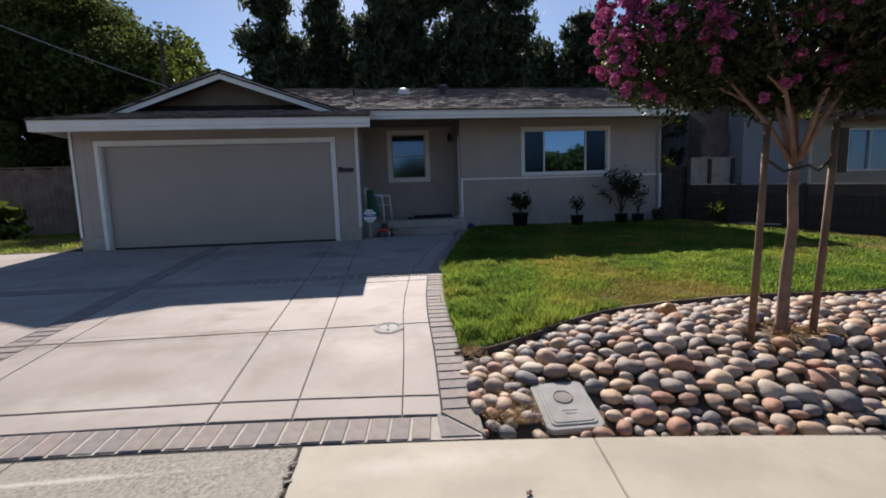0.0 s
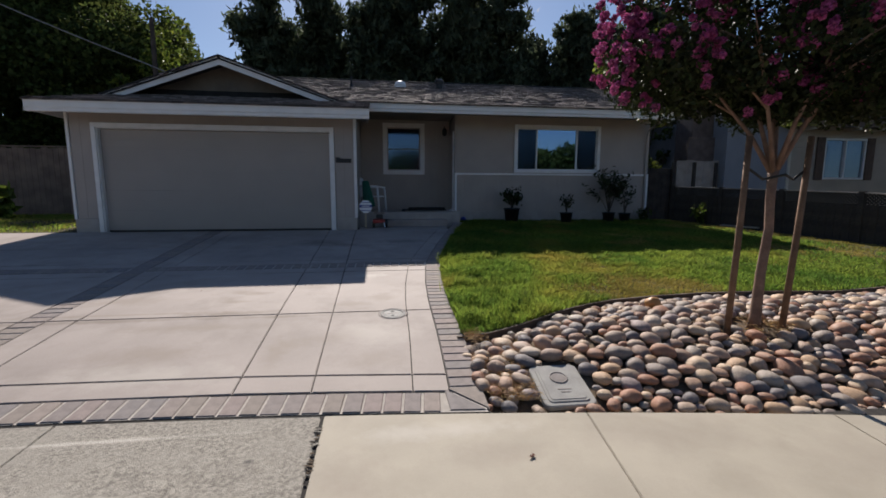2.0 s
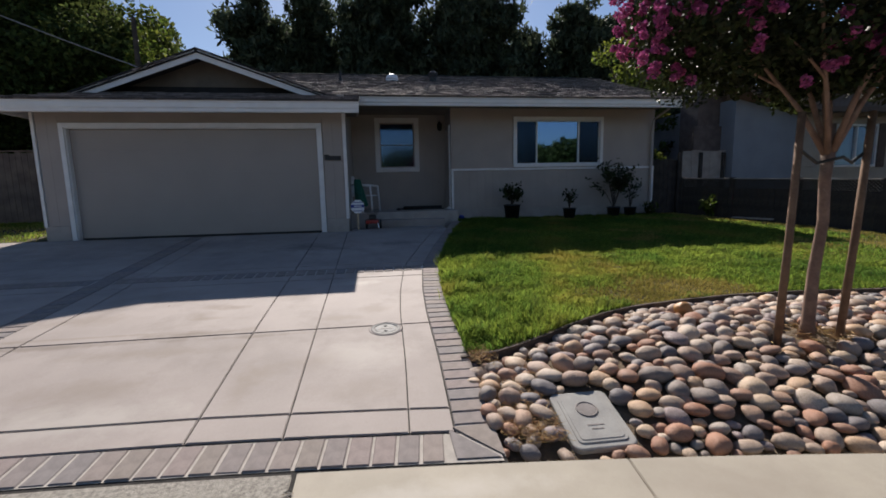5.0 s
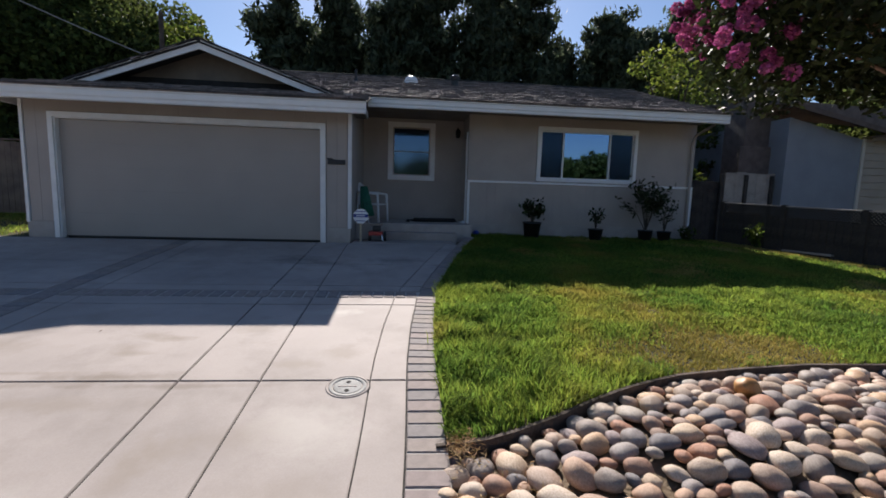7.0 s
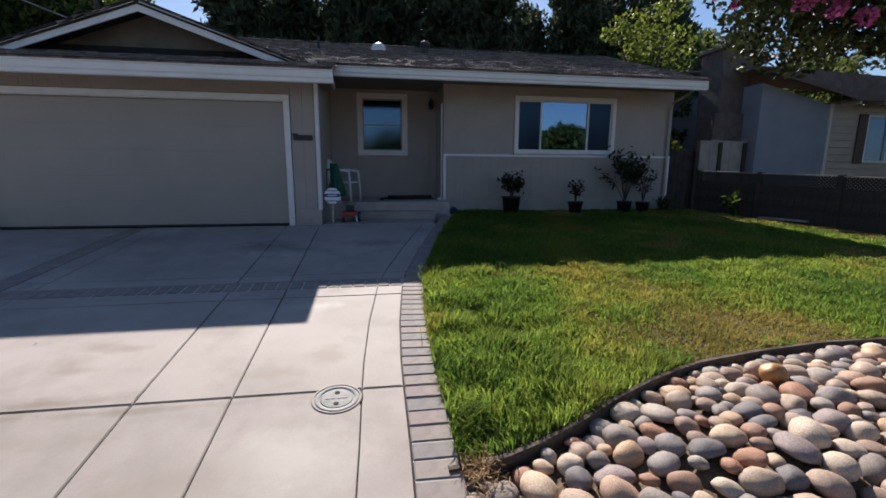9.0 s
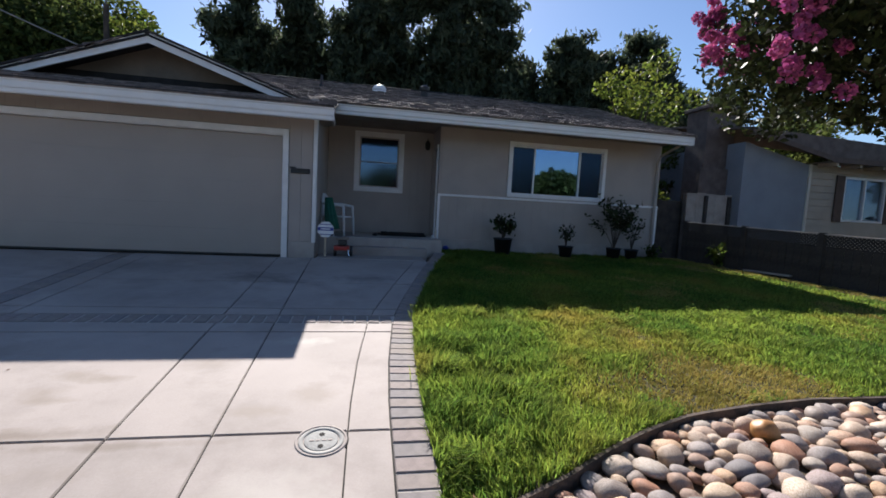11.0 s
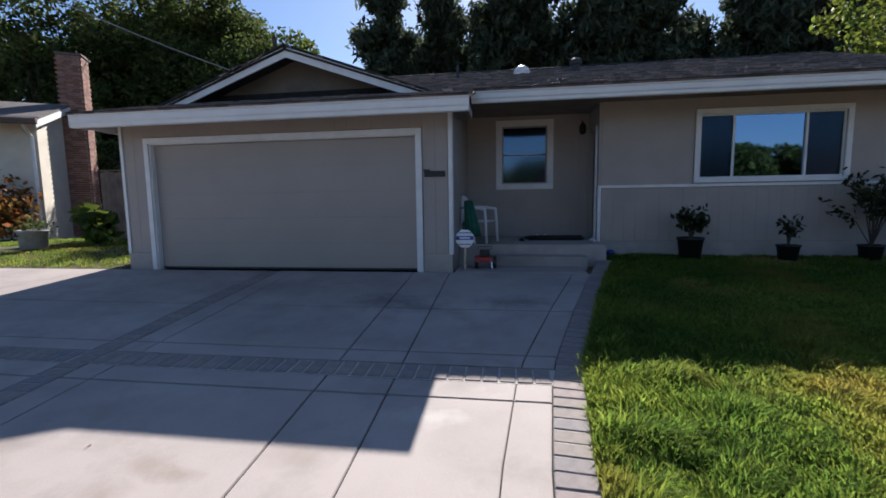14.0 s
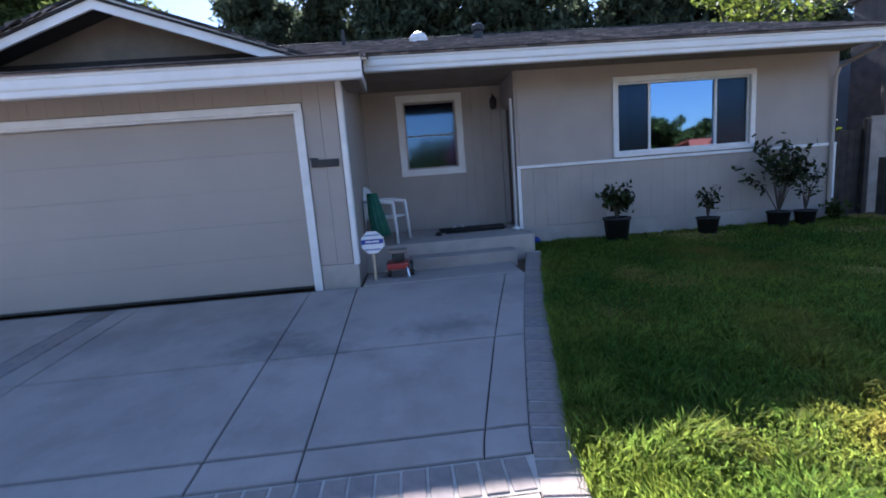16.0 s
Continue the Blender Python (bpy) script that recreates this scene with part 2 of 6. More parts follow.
M_BOX = mat("utility_box_concrete", (0.37, 0.36, 0.33), (0.29, 0.28, 0.26), 0.85, 7, 110, 1.0, 0.35, 130, dist=0.005)
M_LEAFLITTER = mat("dry_brown_leaf", (0.15, 0.055, 0.03), (0.09, 0.035, 0.02), 0.8, 30, 90)
M_LID = mat("cast_iron_lid", (0.27, 0.24, 0.22), (0.19, 0.165, 0.15), 0.8, 9, 90)
M_DRAIN = mat("grey_drain_cover", (0.25, 0.25, 0.235), (0.17, 0.17, 0.16), 0.7, 9, 90)
M_ROCK = mat("river_rock", (1, 1, 1), (0.66, 0.60, 0.55), 0.6, 11, 130, 1.1, 0.35, 60, spec=0.35, stains=(26.0, (0.46, 0.37, 0.29), 0.60, 0.85), per_object=[(0.44, 0.34, 0.26), (0.30, 0.265, 0.25), (0.54, 0.37, 0.235), (0.36, 0.25, 0.19), (0.185, 0.17, 0.175), (0.60, 0.46, 0.325), (0.42, 0.22, 0.14), (0.40, 0.35, 0.30), (0.50, 0.335, 0.235), (0.28, 0.235, 0.205), (0.58, 0.48, 0.38), (0.38, 0.225, 0.155), (0.33, 0.265, 0.255), (0.47, 0.35, 0.27)], dist=0.006)
M_YROCK = mat("ochre_rock", (0.46, 0.24, 0.075), (0.34, 0.16, 0.055), 0.5, 9, 70, 1.0, 0.2, dist=0.006)
M_ROCKFAR = mat("river_rock_far", (1, 1, 1), (0.66, 0.60, 0.55), 0.6, 11, 130, 1.1, 0.35, 60, spec=0.35, stains=(26.0, (0.46, 0.37, 0.29), 0.60, 0.85), per_object=[(0.44, 0.34, 0.26), (0.30, 0.265, 0.25), (0.54, 0.37, 0.235), (0.36, 0.25, 0.19), (0.185, 0.17, 0.175), (0.60, 0.46, 0.325), (0.42, 0.22, 0.14), (0.40, 0.35, 0.30), (0.50, 0.335, 0.235), (0.28, 0.235, 0.205), (0.58, 0.48, 0.38), (0.38, 0.225, 0.155), (0.33, 0.265, 0.255), (0.47, 0.35, 0.27)], island=1.0, dist=0.006)


def spots(m, items):
    """Local stains and painted shade: soft-edged irregular ovals at places of the plan (x, y, half sizes, colour,
    strength).
    """
    nt = m.node_tree
    bsdf = nt.nodes["Principled BSDF"]
    colour = bsdf.inputs["Base Color"].links[0].from_socket
    geo = nt.nodes.new("ShaderNodeNewGeometry")
    ns = nt.nodes.new("ShaderNodeTexNoise")
    ns.inputs["Scale"].default_value = 5.5
    ns.inputs["Detail"].default_value = 7
    ns.inputs["Roughness"].default_value = 0.65
    nt.links.new(geo.outputs["Position"], ns.inputs["Vector"])
    for x, y, rx, ry, tone, strength in items:
        a = nt.nodes.new("ShaderNodeVectorMath")
        a.operation = 'SUBTRACT'
        a.inputs[1].default_value = (x, y, 0)
        nt.links.new(geo.outputs["Position"], a.inputs[0])
        b = nt.nodes.new("ShaderNodeVectorMath")
        b.operation = 'MULTIPLY'
        b.inputs[1].default_value = (1 / rx, 1 / ry, 0)
        nt.links.new(a.outputs[0], b.inputs[0])
        d = nt.nodes.new("ShaderNodeVectorMath")
        d.operation = 'LENGTH'
        nt.links.new(b.outputs[0], d.inputs[0])
        w = nt.nodes.new("ShaderNodeMath")
        w.operation = 'MULTIPLY_ADD'
        w.inputs[1].default_value = 2.4
        nt.links.new(ns.outputs["Fac"], w.inputs[0])
        nt.links.new(d.outputs["Value"], w.inputs[2])
        r = nt.nodes.new("ShaderNodeMapRange")
        r.inputs["From Min"].default_value = 2.35
        r.inputs["From Max"].default_value = 1.35
        r.inputs["To Max"].default_value = strength
        nt.links.new(w.outputs[0], r.inputs["Value"])
        mix = nt.nodes.new("ShaderNodeMix")
        mix.data_type = 'RGBA'
        nt.links.new(r.outputs["Result"], mix.inputs["Factor"])
        nt.links.new(colour, mix.inputs["A"])
        mix.inputs["B"].default_value = (*tone, 1)
        colour = mix.outputs["Result"]
    nt.links.new(colour, bsdf.inputs["Base Color"])


SMUDGE_AND_SHADE, WATER, PALE, MUD = (0.085, 0.078, 0.074), (0.255, 0.21, 0.17), (0.50, 0.465, 0.41), (0.155, 0.118, 0.083)
# dark smudges by the garage; the wide ones also paint its shade into the concrete
spots(M_CONCRETE, [(-1.30, 8.1, 0.42, 0.34, SMUDGE_AND_SHADE, 0.55), (-0.75, 7.9, 0.30, 0.14, SMUDGE_AND_SHADE, 0.4), (0.30, 8.15, 0.50, 0.26, SMUDGE_AND_SHADE, 0.5), (-2.9, 8.6, 0.9, 0.5, SMUDGE_AND_SHADE, 0.3), (-5.2, 7.7, 1.6, 1.1, SMUDGE_AND_SHADE, 0.22), (-2.1, 7.1, 1.1, 0.5, SMUDGE_AND_SHADE, 0.2), (-0.9, 6.8, 0.5, 0.2, SMUDGE_AND_SHADE, 0.25),
                   (-1.74, 4.98, 0.16, 0.10, WATER, 0.7), (-1.80, 4.72, 0.13, 0.10, WATER, 0.6), (-0.12, 4.62, 0.18, 0.18, WATER, 0.6), (-1.62, 4.235, 0.50, 0.07, MUD, 0.6), (-1.55, 4.93, 0.20, 0.07, WATER, 0.8), (-1.72, 4.62, 0.16, 0.06, WATER, 0.7), (-0.45, 4.42, 0.22, 0.10, WATER, 0.6), (-1.0, 3.3, 0.10, 0.35, WATER, 0.55), (-0.55, 3.55, 0.30, 0.16, WATER, 0.5), (-2.0, 3.35, 0.5, 0.2, WATER, 0.55), (-0.95, 5.15, 0.25, 0.12, WATER, 0.5), (-2.9, 4.75, 0.5, 0.16, WATER, 0.6), (-0.3, 5.6, 0.3, 0.12, PALE, 0.5), (-1.9, 3.0, 0.8, 0.2, PALE, 0.4), (-0.2, 3.6, 0.35, 0.3, PALE, 0.4),
                   (-1.9, 3.9, 0.8, 0.10, WATER, 0.55), (-3.0, 4.13, 1.6, 0.05, MUD, 0.5), (-1.1, 4.10, 0.7, 0.04, MUD, 0.5), (-2.6, 4.30, 1.3, 0.03, WATER, 0.7), (-0.9, 3.45, 0.14, 0.2, WATER, 0.6), (-4.6, 5.2, 0.6, 0.5, WATER, 0.45), (-2.4, 5.5, 0.5, 0.2, WATER, 0.4), (-0.2, 3.1, 0.35, 0.15, WATER, 0.4)])
spots(M_APRON, [(-1.75, 2.24, 0.85, 0.022, PALE, 0.75), (-3.4, 2.30, 0.7, 0.02, PALE, 0.6), (-0.83, 1.95, 0.026, 0.018, SMUDGE_AND_SHADE, 0.8), (-1.6, 1.6, 0.5, 0.25, PALE, 0.35)])
spots(M_WALKWAY, [(0.2, 2.1, 0.5, 0.10, PALE, 0.5), (1.6, 1.9, 0.6, 0.25, WATER, 0.28), (0.9, 1.2, 0.5, 0.3, WATER, 0.28), (0.45, 1.85, 0.3, 0.12, WATER, 0.4), (-0.3, 1.5, 0.2, 0.5, WATER, 0.45), (2.6, 1.5, 0.5, 0.3, WATER, 0.28)])


def coated_glass(name, share, clear=(0.22, 0.24, 0.27), rough=0.02):
    """Low-emissivity window pane: a clear pane with a strong mirror share."""
    m = bpy.data.materials.new(name)
    m.use_nodes = True
    nt = m.node_tree
    gl = nt.nodes.new("ShaderNodeBsdfGlossy")
    gl.inputs["Roughness"].default_value = rough
    gl.inputs["Color"].default_value = (0.42, 0.66, 1.0, 1)
    tr = nt.nodes.new("ShaderNodeBsdfTransparent")
    tr.inputs["Color"].default_value = (*clear, 1)
    mx = nt.nodes.new("ShaderNodeMixShader")
    mx.inputs["Fac"].default_value = share
    nt.links.new(tr.outputs[0], mx.inputs[1])
    nt.links.new(gl.outputs[0], mx.inputs[2])
    nt.links.new(mx.outputs[0], nt.nodes["Material Output"].inputs["Surface"])
    return m


M_GLASS = coated_glass("coated_window_glass", 0.33, rough=0.028)
M_PORCHGLASS = coated_glass("porch_window_glass", 0.12, rough=0.08)
M_SCREENED = coated_glass("screened_window_glass", 0.04, rough=0.2)
M_CLEAR = coated_glass("clear_window_glass", 0.08, (0.80, 0.83, 0.86))


# ---- building helpers ----
def mesh_of(name, bm, material, smooth=False):
    me = bpy.data.meshes.new(name)
    bmesh.ops.recalc_face_normals(bm, faces=bm.faces)
    bm.to_mesh(me)
    bm.free()
    me.materials.append(material)
    if smooth:
        me.shade_smooth()
    return me


def part(name, bm, material, parent, label="", smooth=False):
    ob = new(name, mesh_of(name, bm, material, smooth))
    if parent:
        ob.parent = parent
    if label:
        ob["label"] = label
    return ob


def shared(name, me, parent, m):
    ob = new(name, me)
    ob.parent = parent
    ob.matrix_basis = m
    return ob


def empty(name, label, category, kind="", group="", at=(0, 0, 0)):
    ob = new(name)
    ob.location = at
    return tagged(ob, label, category, group, kind)


def raw_mesh(name, verts, faces, material, smooth=False):
    """A mesh from arrays; all faces have the same number of corners."""
    me = bpy.data.meshes.new(name)
    verts = np.asarray(verts, dtype=np.float32)
    faces = np.asarray(faces, dtype=np.int32)
    n, k = faces.shape
    me.vertices.add(len(verts))
    me.vertices.foreach_set("co", verts.ravel())
    me.loops.add(n * k)
    me.loops.foreach_set("vertex_index", faces.ravel())
    me.polygons.add(n)
    me.polygons.foreach_set("loop_start", np.arange(0, n * k, k, dtype=np.int32))
    me.update(calc_edges=True)
    me.materials.append(material)
    if smooth:
        me.shade_smooth()
    return me


def box(bm, x0, y0, z0, x1, y1, z1, bevel=0.0):
    r = bmesh.ops.create_cube(bm, size=1.0)
    vs = r["verts"]
    for v in vs:
        v.co = Vector(((x0 + x1) / 2 + v.co.x * (x1 - x0), (y0 + y1) / 2 + v.co.y * (y1 - y0), (z0 + z1) / 2 + v.co.z * (z1 - z0)))
    if bevel:
        es = {e for v in vs for e in v.link_edges}
        bmesh.ops.bevel(bm, geom=list(es), offset=bevel, segments=2, affect='EDGES', profile=0.7)
    return bm


def boxed(*a, bevel=0.0):
    return box(bmesh.new(), *a, bevel=bevel)


def prism(points, lift):
    """A solid from a flat outline (3D points) thickened by the vector lift."""
    bm = bmesh.new()
    lo = [bm.verts.new(p) for p in points]
    hi = [bm.verts.new(Vector(p) + Vector(lift)) for p in points]
    bm.faces.new(lo)
    bm.faces.new(hi[::-1])
    n = len(lo)
    for i in range(n):
        bm.faces.new((lo[i], lo[(i + 1) % n], hi[(i + 1) % n], hi[i]))
    return bm


def tube(bm, points, radii, sides=8, cap=True):
    """A tapered tube along a line of points."""
    rings = []
    pts = [Vector(p) for p in points]
    for i, p in enumerate(pts):
        d = (pts[min(i + 1, len(pts) - 1)] - pts[max(i - 1, 0)]).normalized()
        a = d.cross(Vector((0.31, 0.93, 0.2))).normalized()
        b = d.cross(a)
        rings.append([bm.verts.new(p + radii[i] * (math.cos(2 * math.pi * k / sides) * a + math.sin(2 * math.pi * k / sides) * b)) for k in range(sides)])
    for r0, r1 in zip(rings, rings[1:]):
        for k in range(sides):
            bm.faces.new((r0[k], r0[(k + 1) % sides], r1[(k + 1) % sides], r1[k]))
    if cap:
        bm.faces.new(rings[0][::-1])
        bm.faces.new(rings[-1])
    return bm


def lathe(bm, profile, centre=(0, 0, 0), sides=20):
    """A turned body; profile is a line of (radius, height)."""
    c = Vector(centre)
    rings = [[bm.verts.new(c + Vector((r * math.cos(2 * math.pi * k / sides), r * math.sin(2 * math.pi * k / sides), z))) for k in range(sides)] for r, z in profile]
    for r0, r1 in zip(rings, rings[1:]):
        for k in range(sides):
            bm.faces.new((r0[k], r0[(k + 1) % sides], r1[(k + 1) % sides], r1[k]))
    bm.faces.new(rings[0][::-1])
    bm.faces.new(rings[-1])
    return bm


def quads(centres, sizes, rng, aspect=0.5, up=0.0, normals=None):
    """Small leaf-like quads with random turns: arrays of corners and faces."""
    n = len(centres)
    a = rng.normal(size=(n, 3))
    a[:, 2] *= 1.0 - up
    a /= np.linalg.norm(a, axis=1, keepdims=True) + 1e-9
    b = rng.normal(size=(n, 3)) if normals is None else normals + 0.5 * rng.normal(size=(n, 3))
    b = np.cross(a, b)
    b /= np.linalg.norm(b, axis=1, keepdims=True) + 1e-9
    s = np.asarray(sizes).reshape(-1, 1)
    c = np.asarray(centres)
    v = np.stack([c - a * s, c + b * s * aspect, c + a * s, c - b * s * aspect], axis=1).reshape(-1, 3)
    f = np.arange(4 * n).reshape(n, 4)
    return v, f


def ground_z(y):
    """Height of the driveway's plane."""
    if y > 4.2:
        return 0.1577 + 0.069 * (min(y, 11.5) - 4.2)
    if y > 2.35:
        return -0.02 + 0.096 * (y - 2.35)
    return -0.02 + 0.02 * (max(y, -1.25) - 2.35)


def smooth(a, b, v):
    t = min(1.0, max(0.0, (v - a) / (b - a)))
    return t * t * (3 - 2 * t)


LAWN_Y = (1.8, 2.2, 3.2, 4.3, 6.7, 11.6, 14.0)
LAWN_Z = (-0.035, -0.02, 0.185, 0.21, 0.40, 0.58, 0.62)


def yard_z(x, y):
    """Height of the planted yard beside the driveway."""
    f = smooth(0.55, 2.2, x)
    return ground_z(y) * (1 - f) + float(np.interp(y, LAWN_Y, LAWN_Z)) * f


def kerb_y(x):
    """The line where the sidewalk meets the driveway and the rock bed."""
    x = max(-9.0, min(9.0, x))
    return 2.33 - 0.095 * x - 0.0135 * x * x


BORDER = ((2.2, 0.335), (3.5, 0.385), (4.4, 0.397), (5.17, 0.44), (6.1, 0.53), (6.5, 0.595), (6.93, 0.70), (7.8, 0.92), (8.5, 1.11), (9.44, 1.38), (10.8, 1.76))


def border_x(y):
    """Inner edge of the paver border between driveway and lawn."""
    return float(np.interp(y, [p[0] for p in BORDER], [p[1] for p in BORDER]))


EDGE = ((0.55, 3.42), (0.9, 3.46), (1.29, 3.60), (1.6, 3.75), (1.9, 3.88), (2.4, 4.06), (3.0, 4.16), (3.6, 4.22), (4.4, 4.20), (5.3, 4.10), (6.4, 4.25), (7.4, 4.4), (9.5, 4.6))


def edging_y(x):
    """The bender board between rocks and lawn."""
    return float(np.interp(x, [p[0] for p in EDGE], [p[1] for p in EDGE]))


# ---- ground, road, sidewalk ----
def sheet(name, xs, ys, zf, material, label, category):
    v = [(x, y, zf(x, y)) for y in ys for x in xs]
    nx = len(xs)
    f = [(j * nx + i, j * nx + i + 1, (j + 1) * nx + i + 1, (j + 1) * nx + i) for j in range(len(ys) - 1) for i in range(nx - 1)]
    return tagged(new(name, raw_mesh(name, v, f, material, True)), label, category, kind="structure")


def earth_z(x, y):
    if y < -1.9:
        return -0.30
    return (ground_z(y) if y < 12 else 0.60) - 0.09


gx = [-900, -120, -40, -15, -10, -7, -4, -2, 0, 2, 4, 7, 10, 15, 40, 120, 900]
gy = [-900, -120, -40, -15, -6, -2.0, -1.6, 0, 1.5, 2.35, 4, 6, 8, 10, 12, 15, 25, 60, 200, 900]
sheet("ground", gx, gy, earth_z, M_EARTH, "dry brown earth under and around the yards", "ground")
sheet("road", [-60, -20, 0, 20, 60], [-11.5, -8, -4, -1.75], lambda x, y: -0.19 - 0.01 * abs(y + 6), M_ASPHALT, "dark grey asphalt road along the kerb", "road")

kerb = empty("kerb", "grey concrete kerb between sidewalk and road", "kerb", "structure")
for k in range(-5, 6):
    part("kerb_stone", boxed(k * 3.0 + 0.006, -1.75, -0.28, k * 3.0 + 2.994, -1.58, -0.045, bevel=0.02), M_APRON, kerb)


def slab(name, corners, thick, material, parent, rise=0.0):
    """A slab whose top follows the driveway; corners are (x, y) going round."""
    bm = bmesh.new()
    top = [bm.verts.new((x, y, ground_z(y) + rise)) for x, y in corners]
    low = [bm.verts.new((x, y, ground_z(y) + rise - thick)) for x, y in corners]
    face = bm.faces.new(top)
    n = len(top)
    for i in range(n):
        bm.faces.new((top[i], low[i], low[(i + 1) % n], top[(i + 1) % n]))
    bm.normal_update()
    bmesh.ops.bevel(bm, geom=list(face.edges), offset=0.005, segments=2, affect='EDGES')
    return part(name, bm, material, parent)


walkway = empty("pavement", "tan concrete sidewalk in large scored slabs", "sidewalk", "structure")
cuts = [-9.0, -6.5, -4.3, -2.08, -0.50, 1.19, 2.76, 4.35, 5.95, 7.55, 9.15, 12.0]
for a, b in zip(cuts, cuts[1:]):
    tan = a >= -0.6
    g = 0.0025 if a != -0.50 else 0.014
    g2 = 0.0025 if b != -0.50 else 0.010
    for y0, y1, far_off in ((-1.57, 0.35, 0), (0.35, None, 0.012)) if tan else ((-1.57, 0.35, 0), (0.35, None, 0.012)):
        steps = [a + g + (b - g2 - a - g) * k / 4 for k in range(5)]
        far = [(x, (kerb_y(x) - far_off) if y1 is None else y1 - 0.004) for x in steps]
        near = [(x, (kerb_y(x) - 0.2475) if y0 is None else y0 + 0.004) for x in steps]
        if tan:
            # the scored joints run slightly askew
            w = [(0.0 if a == -0.50 else 0.13) * (1 - k / 4) + 0.13 * k / 4 for k in range(5)]
            far = [(x - s * (kerb_y(x) - y), y) for (x, y), s in zip(far, w)]
            near = [(x - s * (kerb_y(x) - y), y) for (x, y), s in zip(near, w)]
        slab("slab", near + far[::-1], 0.08, M_WALKWAY if tan else M_APRON, walkway, 0.0 if tan else -0.006)
bed = sheet("pavement_joint", list(np.linspace(-9, 12, 22)), [-1.57, 0, 1.2, 2.0], lambda x, y: ground_z(y) - 0.012, M_JOINT, "dark dirt in the sidewalk joints", "joint")

# ragged broken concrete along the joint between apron and sidewalk
crumb = empty("broken_joint", "crumbled dark concrete bits along the apron joint", "rubble")
rng = np.random.default_rng(4)
for k in range(44):
    bm = bmesh.new()
    bmesh.ops.create_icosphere(bm, subdivisions=1, radius=1.0)
    s = rng.uniform(0.003, 0.009)
    y = 2.25 - rng.gamma(1.6, 0.16)
    for v in bm.verts:
        v.co = Vector((v.co.x * s * rng.uniform(0.7, 1.2), v.co.y * s * 1.3 * rng.uniform(0.7, 1.2), v.co.z * s * 0.4)) + Vector((-0.502 + rng.normal(0, 0.013), y, ground_z(y) + 0.002))
    part("chip", bm, (M_JOINT, M_EARTH, M_APRON)[k % 3], crumb)

# ---- driveway ----
driveway = empty("driveway", "pale concrete driveway slabs with scored joints and paver bands", "driveway", "structure")
BAND = 0.26


def left_x(y):
    """Right edge of the paver band along the driveway's far side."""
    return float(np.interp(y, (2.6, 4.7, 7.1, 9.7), (-3.27, -3.30, -3.41, -3.53)))


def col_x(k, y):
    bx = border_x(y)
    a_line = float(np.interp(y, (2.6, 4.2, 6.6, 9.7), (-1.143, -1.165, -1.205, -1.26)))
    b_line = float(np.interp(y, (2.6, 4.2, 6.6, 9.7), (-0.612, -0.622, -0.655, -0.685)))
    c_line = bx - 0.257
    return (-8.6, left_x(y) - 0.24, left_x(y), left_x(y) + 0.28, a_line, b_line, c_line, bx)[k]


def row_y(k, x):
    return (kerb_y(x) + BAND, kerb_y(x) + BAND + 0.235, 4.155 - 0.012 * x, 5.855, 6.11, 6.37, 6.61, 7.825, 9.66)[k]


def cell(k0, k1, r0, r1, gap=0.0045):
    n = 5
    out = []
    x_mid = (col_x(k0, 5) + col_x(k1, 5)) / 2

    def pt(k, r, dx, dy):
        y = row_y(r, x_mid)
        for _ in range(4):
            x = col_x(k, y)
            y = row_y(r, x)
        return x + dx, y + dy
    gy = gap * 1.7
    a, b = pt(k0, r0, gap, gy), pt(k1, r0, -gap, gy)
    c, d = pt(k1, r1, -gap, -gy), pt(k0, r1, gap, -gy)
    for i in range(n):
        out.append((a[0] + (b[0] - a[0]) * i / n, a[1] + (b[1] - a[1]) * i / n))
    for i in range(n):
        y = b[1] + (c[1] - b[1]) * i / n
        out.append((col_x(k1, y) - gap, y))
    for i in range(n):
        out.append((c[0] + (d[0] - c[0]) * i / n, c[1] + (d[1] - c[1]) * i / n))
    for i in range(n):
        y = d[1] + (a[1] - d[1]) * i / n
        out.append((col_x(k0, y) + gap, y))
    return out


for k0, k1 in ((0, 1), (2, 3), (3, 4), (4, 5), (5, 6), (6, 7)):
    for r0, r1 in ((0, 1), (1, 2), (2, 3), (3, 4), (5, 6), (6, 7), (7, 8)):
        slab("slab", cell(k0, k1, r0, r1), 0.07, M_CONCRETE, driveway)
# dark bed under the joints, with sandy joint under the bands
v, f = [], []
ys = list(np.linspace(2.0, 9.66, 24))
for y in ys:
    v += [(-8.65, y, ground_z(y) - 0.011), (border_x(y) + 0.24, y, ground_z(y) - 0.011)]
f = [(2 * i, 2 * i + 1, 2 * i + 3, 2 * i + 2) for i in range(len(ys) - 1)]
bed = new("joint_bed", raw_mesh("joint_bed", v, f, M_JOINT))
bed.parent = driveway


def mortar_strip(a_line, b_line, lift):
    v = []
    for (x0, y0), (x1, y1) in zip(a_line, b_line):
        v += [(x0, y0, ground_z(y0) + lift), (x1, y1, ground_z(y1) + lift)]
    f = [(2 * i, 2 * i + 1, 2 * i + 3, 2 * i + 2) for i in range(len(a_line) - 1)]
    ob = new("joint_sand", raw_mesh("joint_sand", v, f, M_MORTAR))
    ob.parent = driveway


xs = list(np.linspace(-8.6, 0.56, 20))
mortar_strip([(x, kerb_y(x) + 0.012) for x in xs], [(x, kerb_y(x) + BAND - 0.012) for x in xs], -0.006)
ys = list(np.linspace(2.55, 10.7, 24))
mortar_strip([(border_x(y) + 0.008, y) for y in ys], [(border_x(y) + 0.235, y) for y in ys], -0.006)
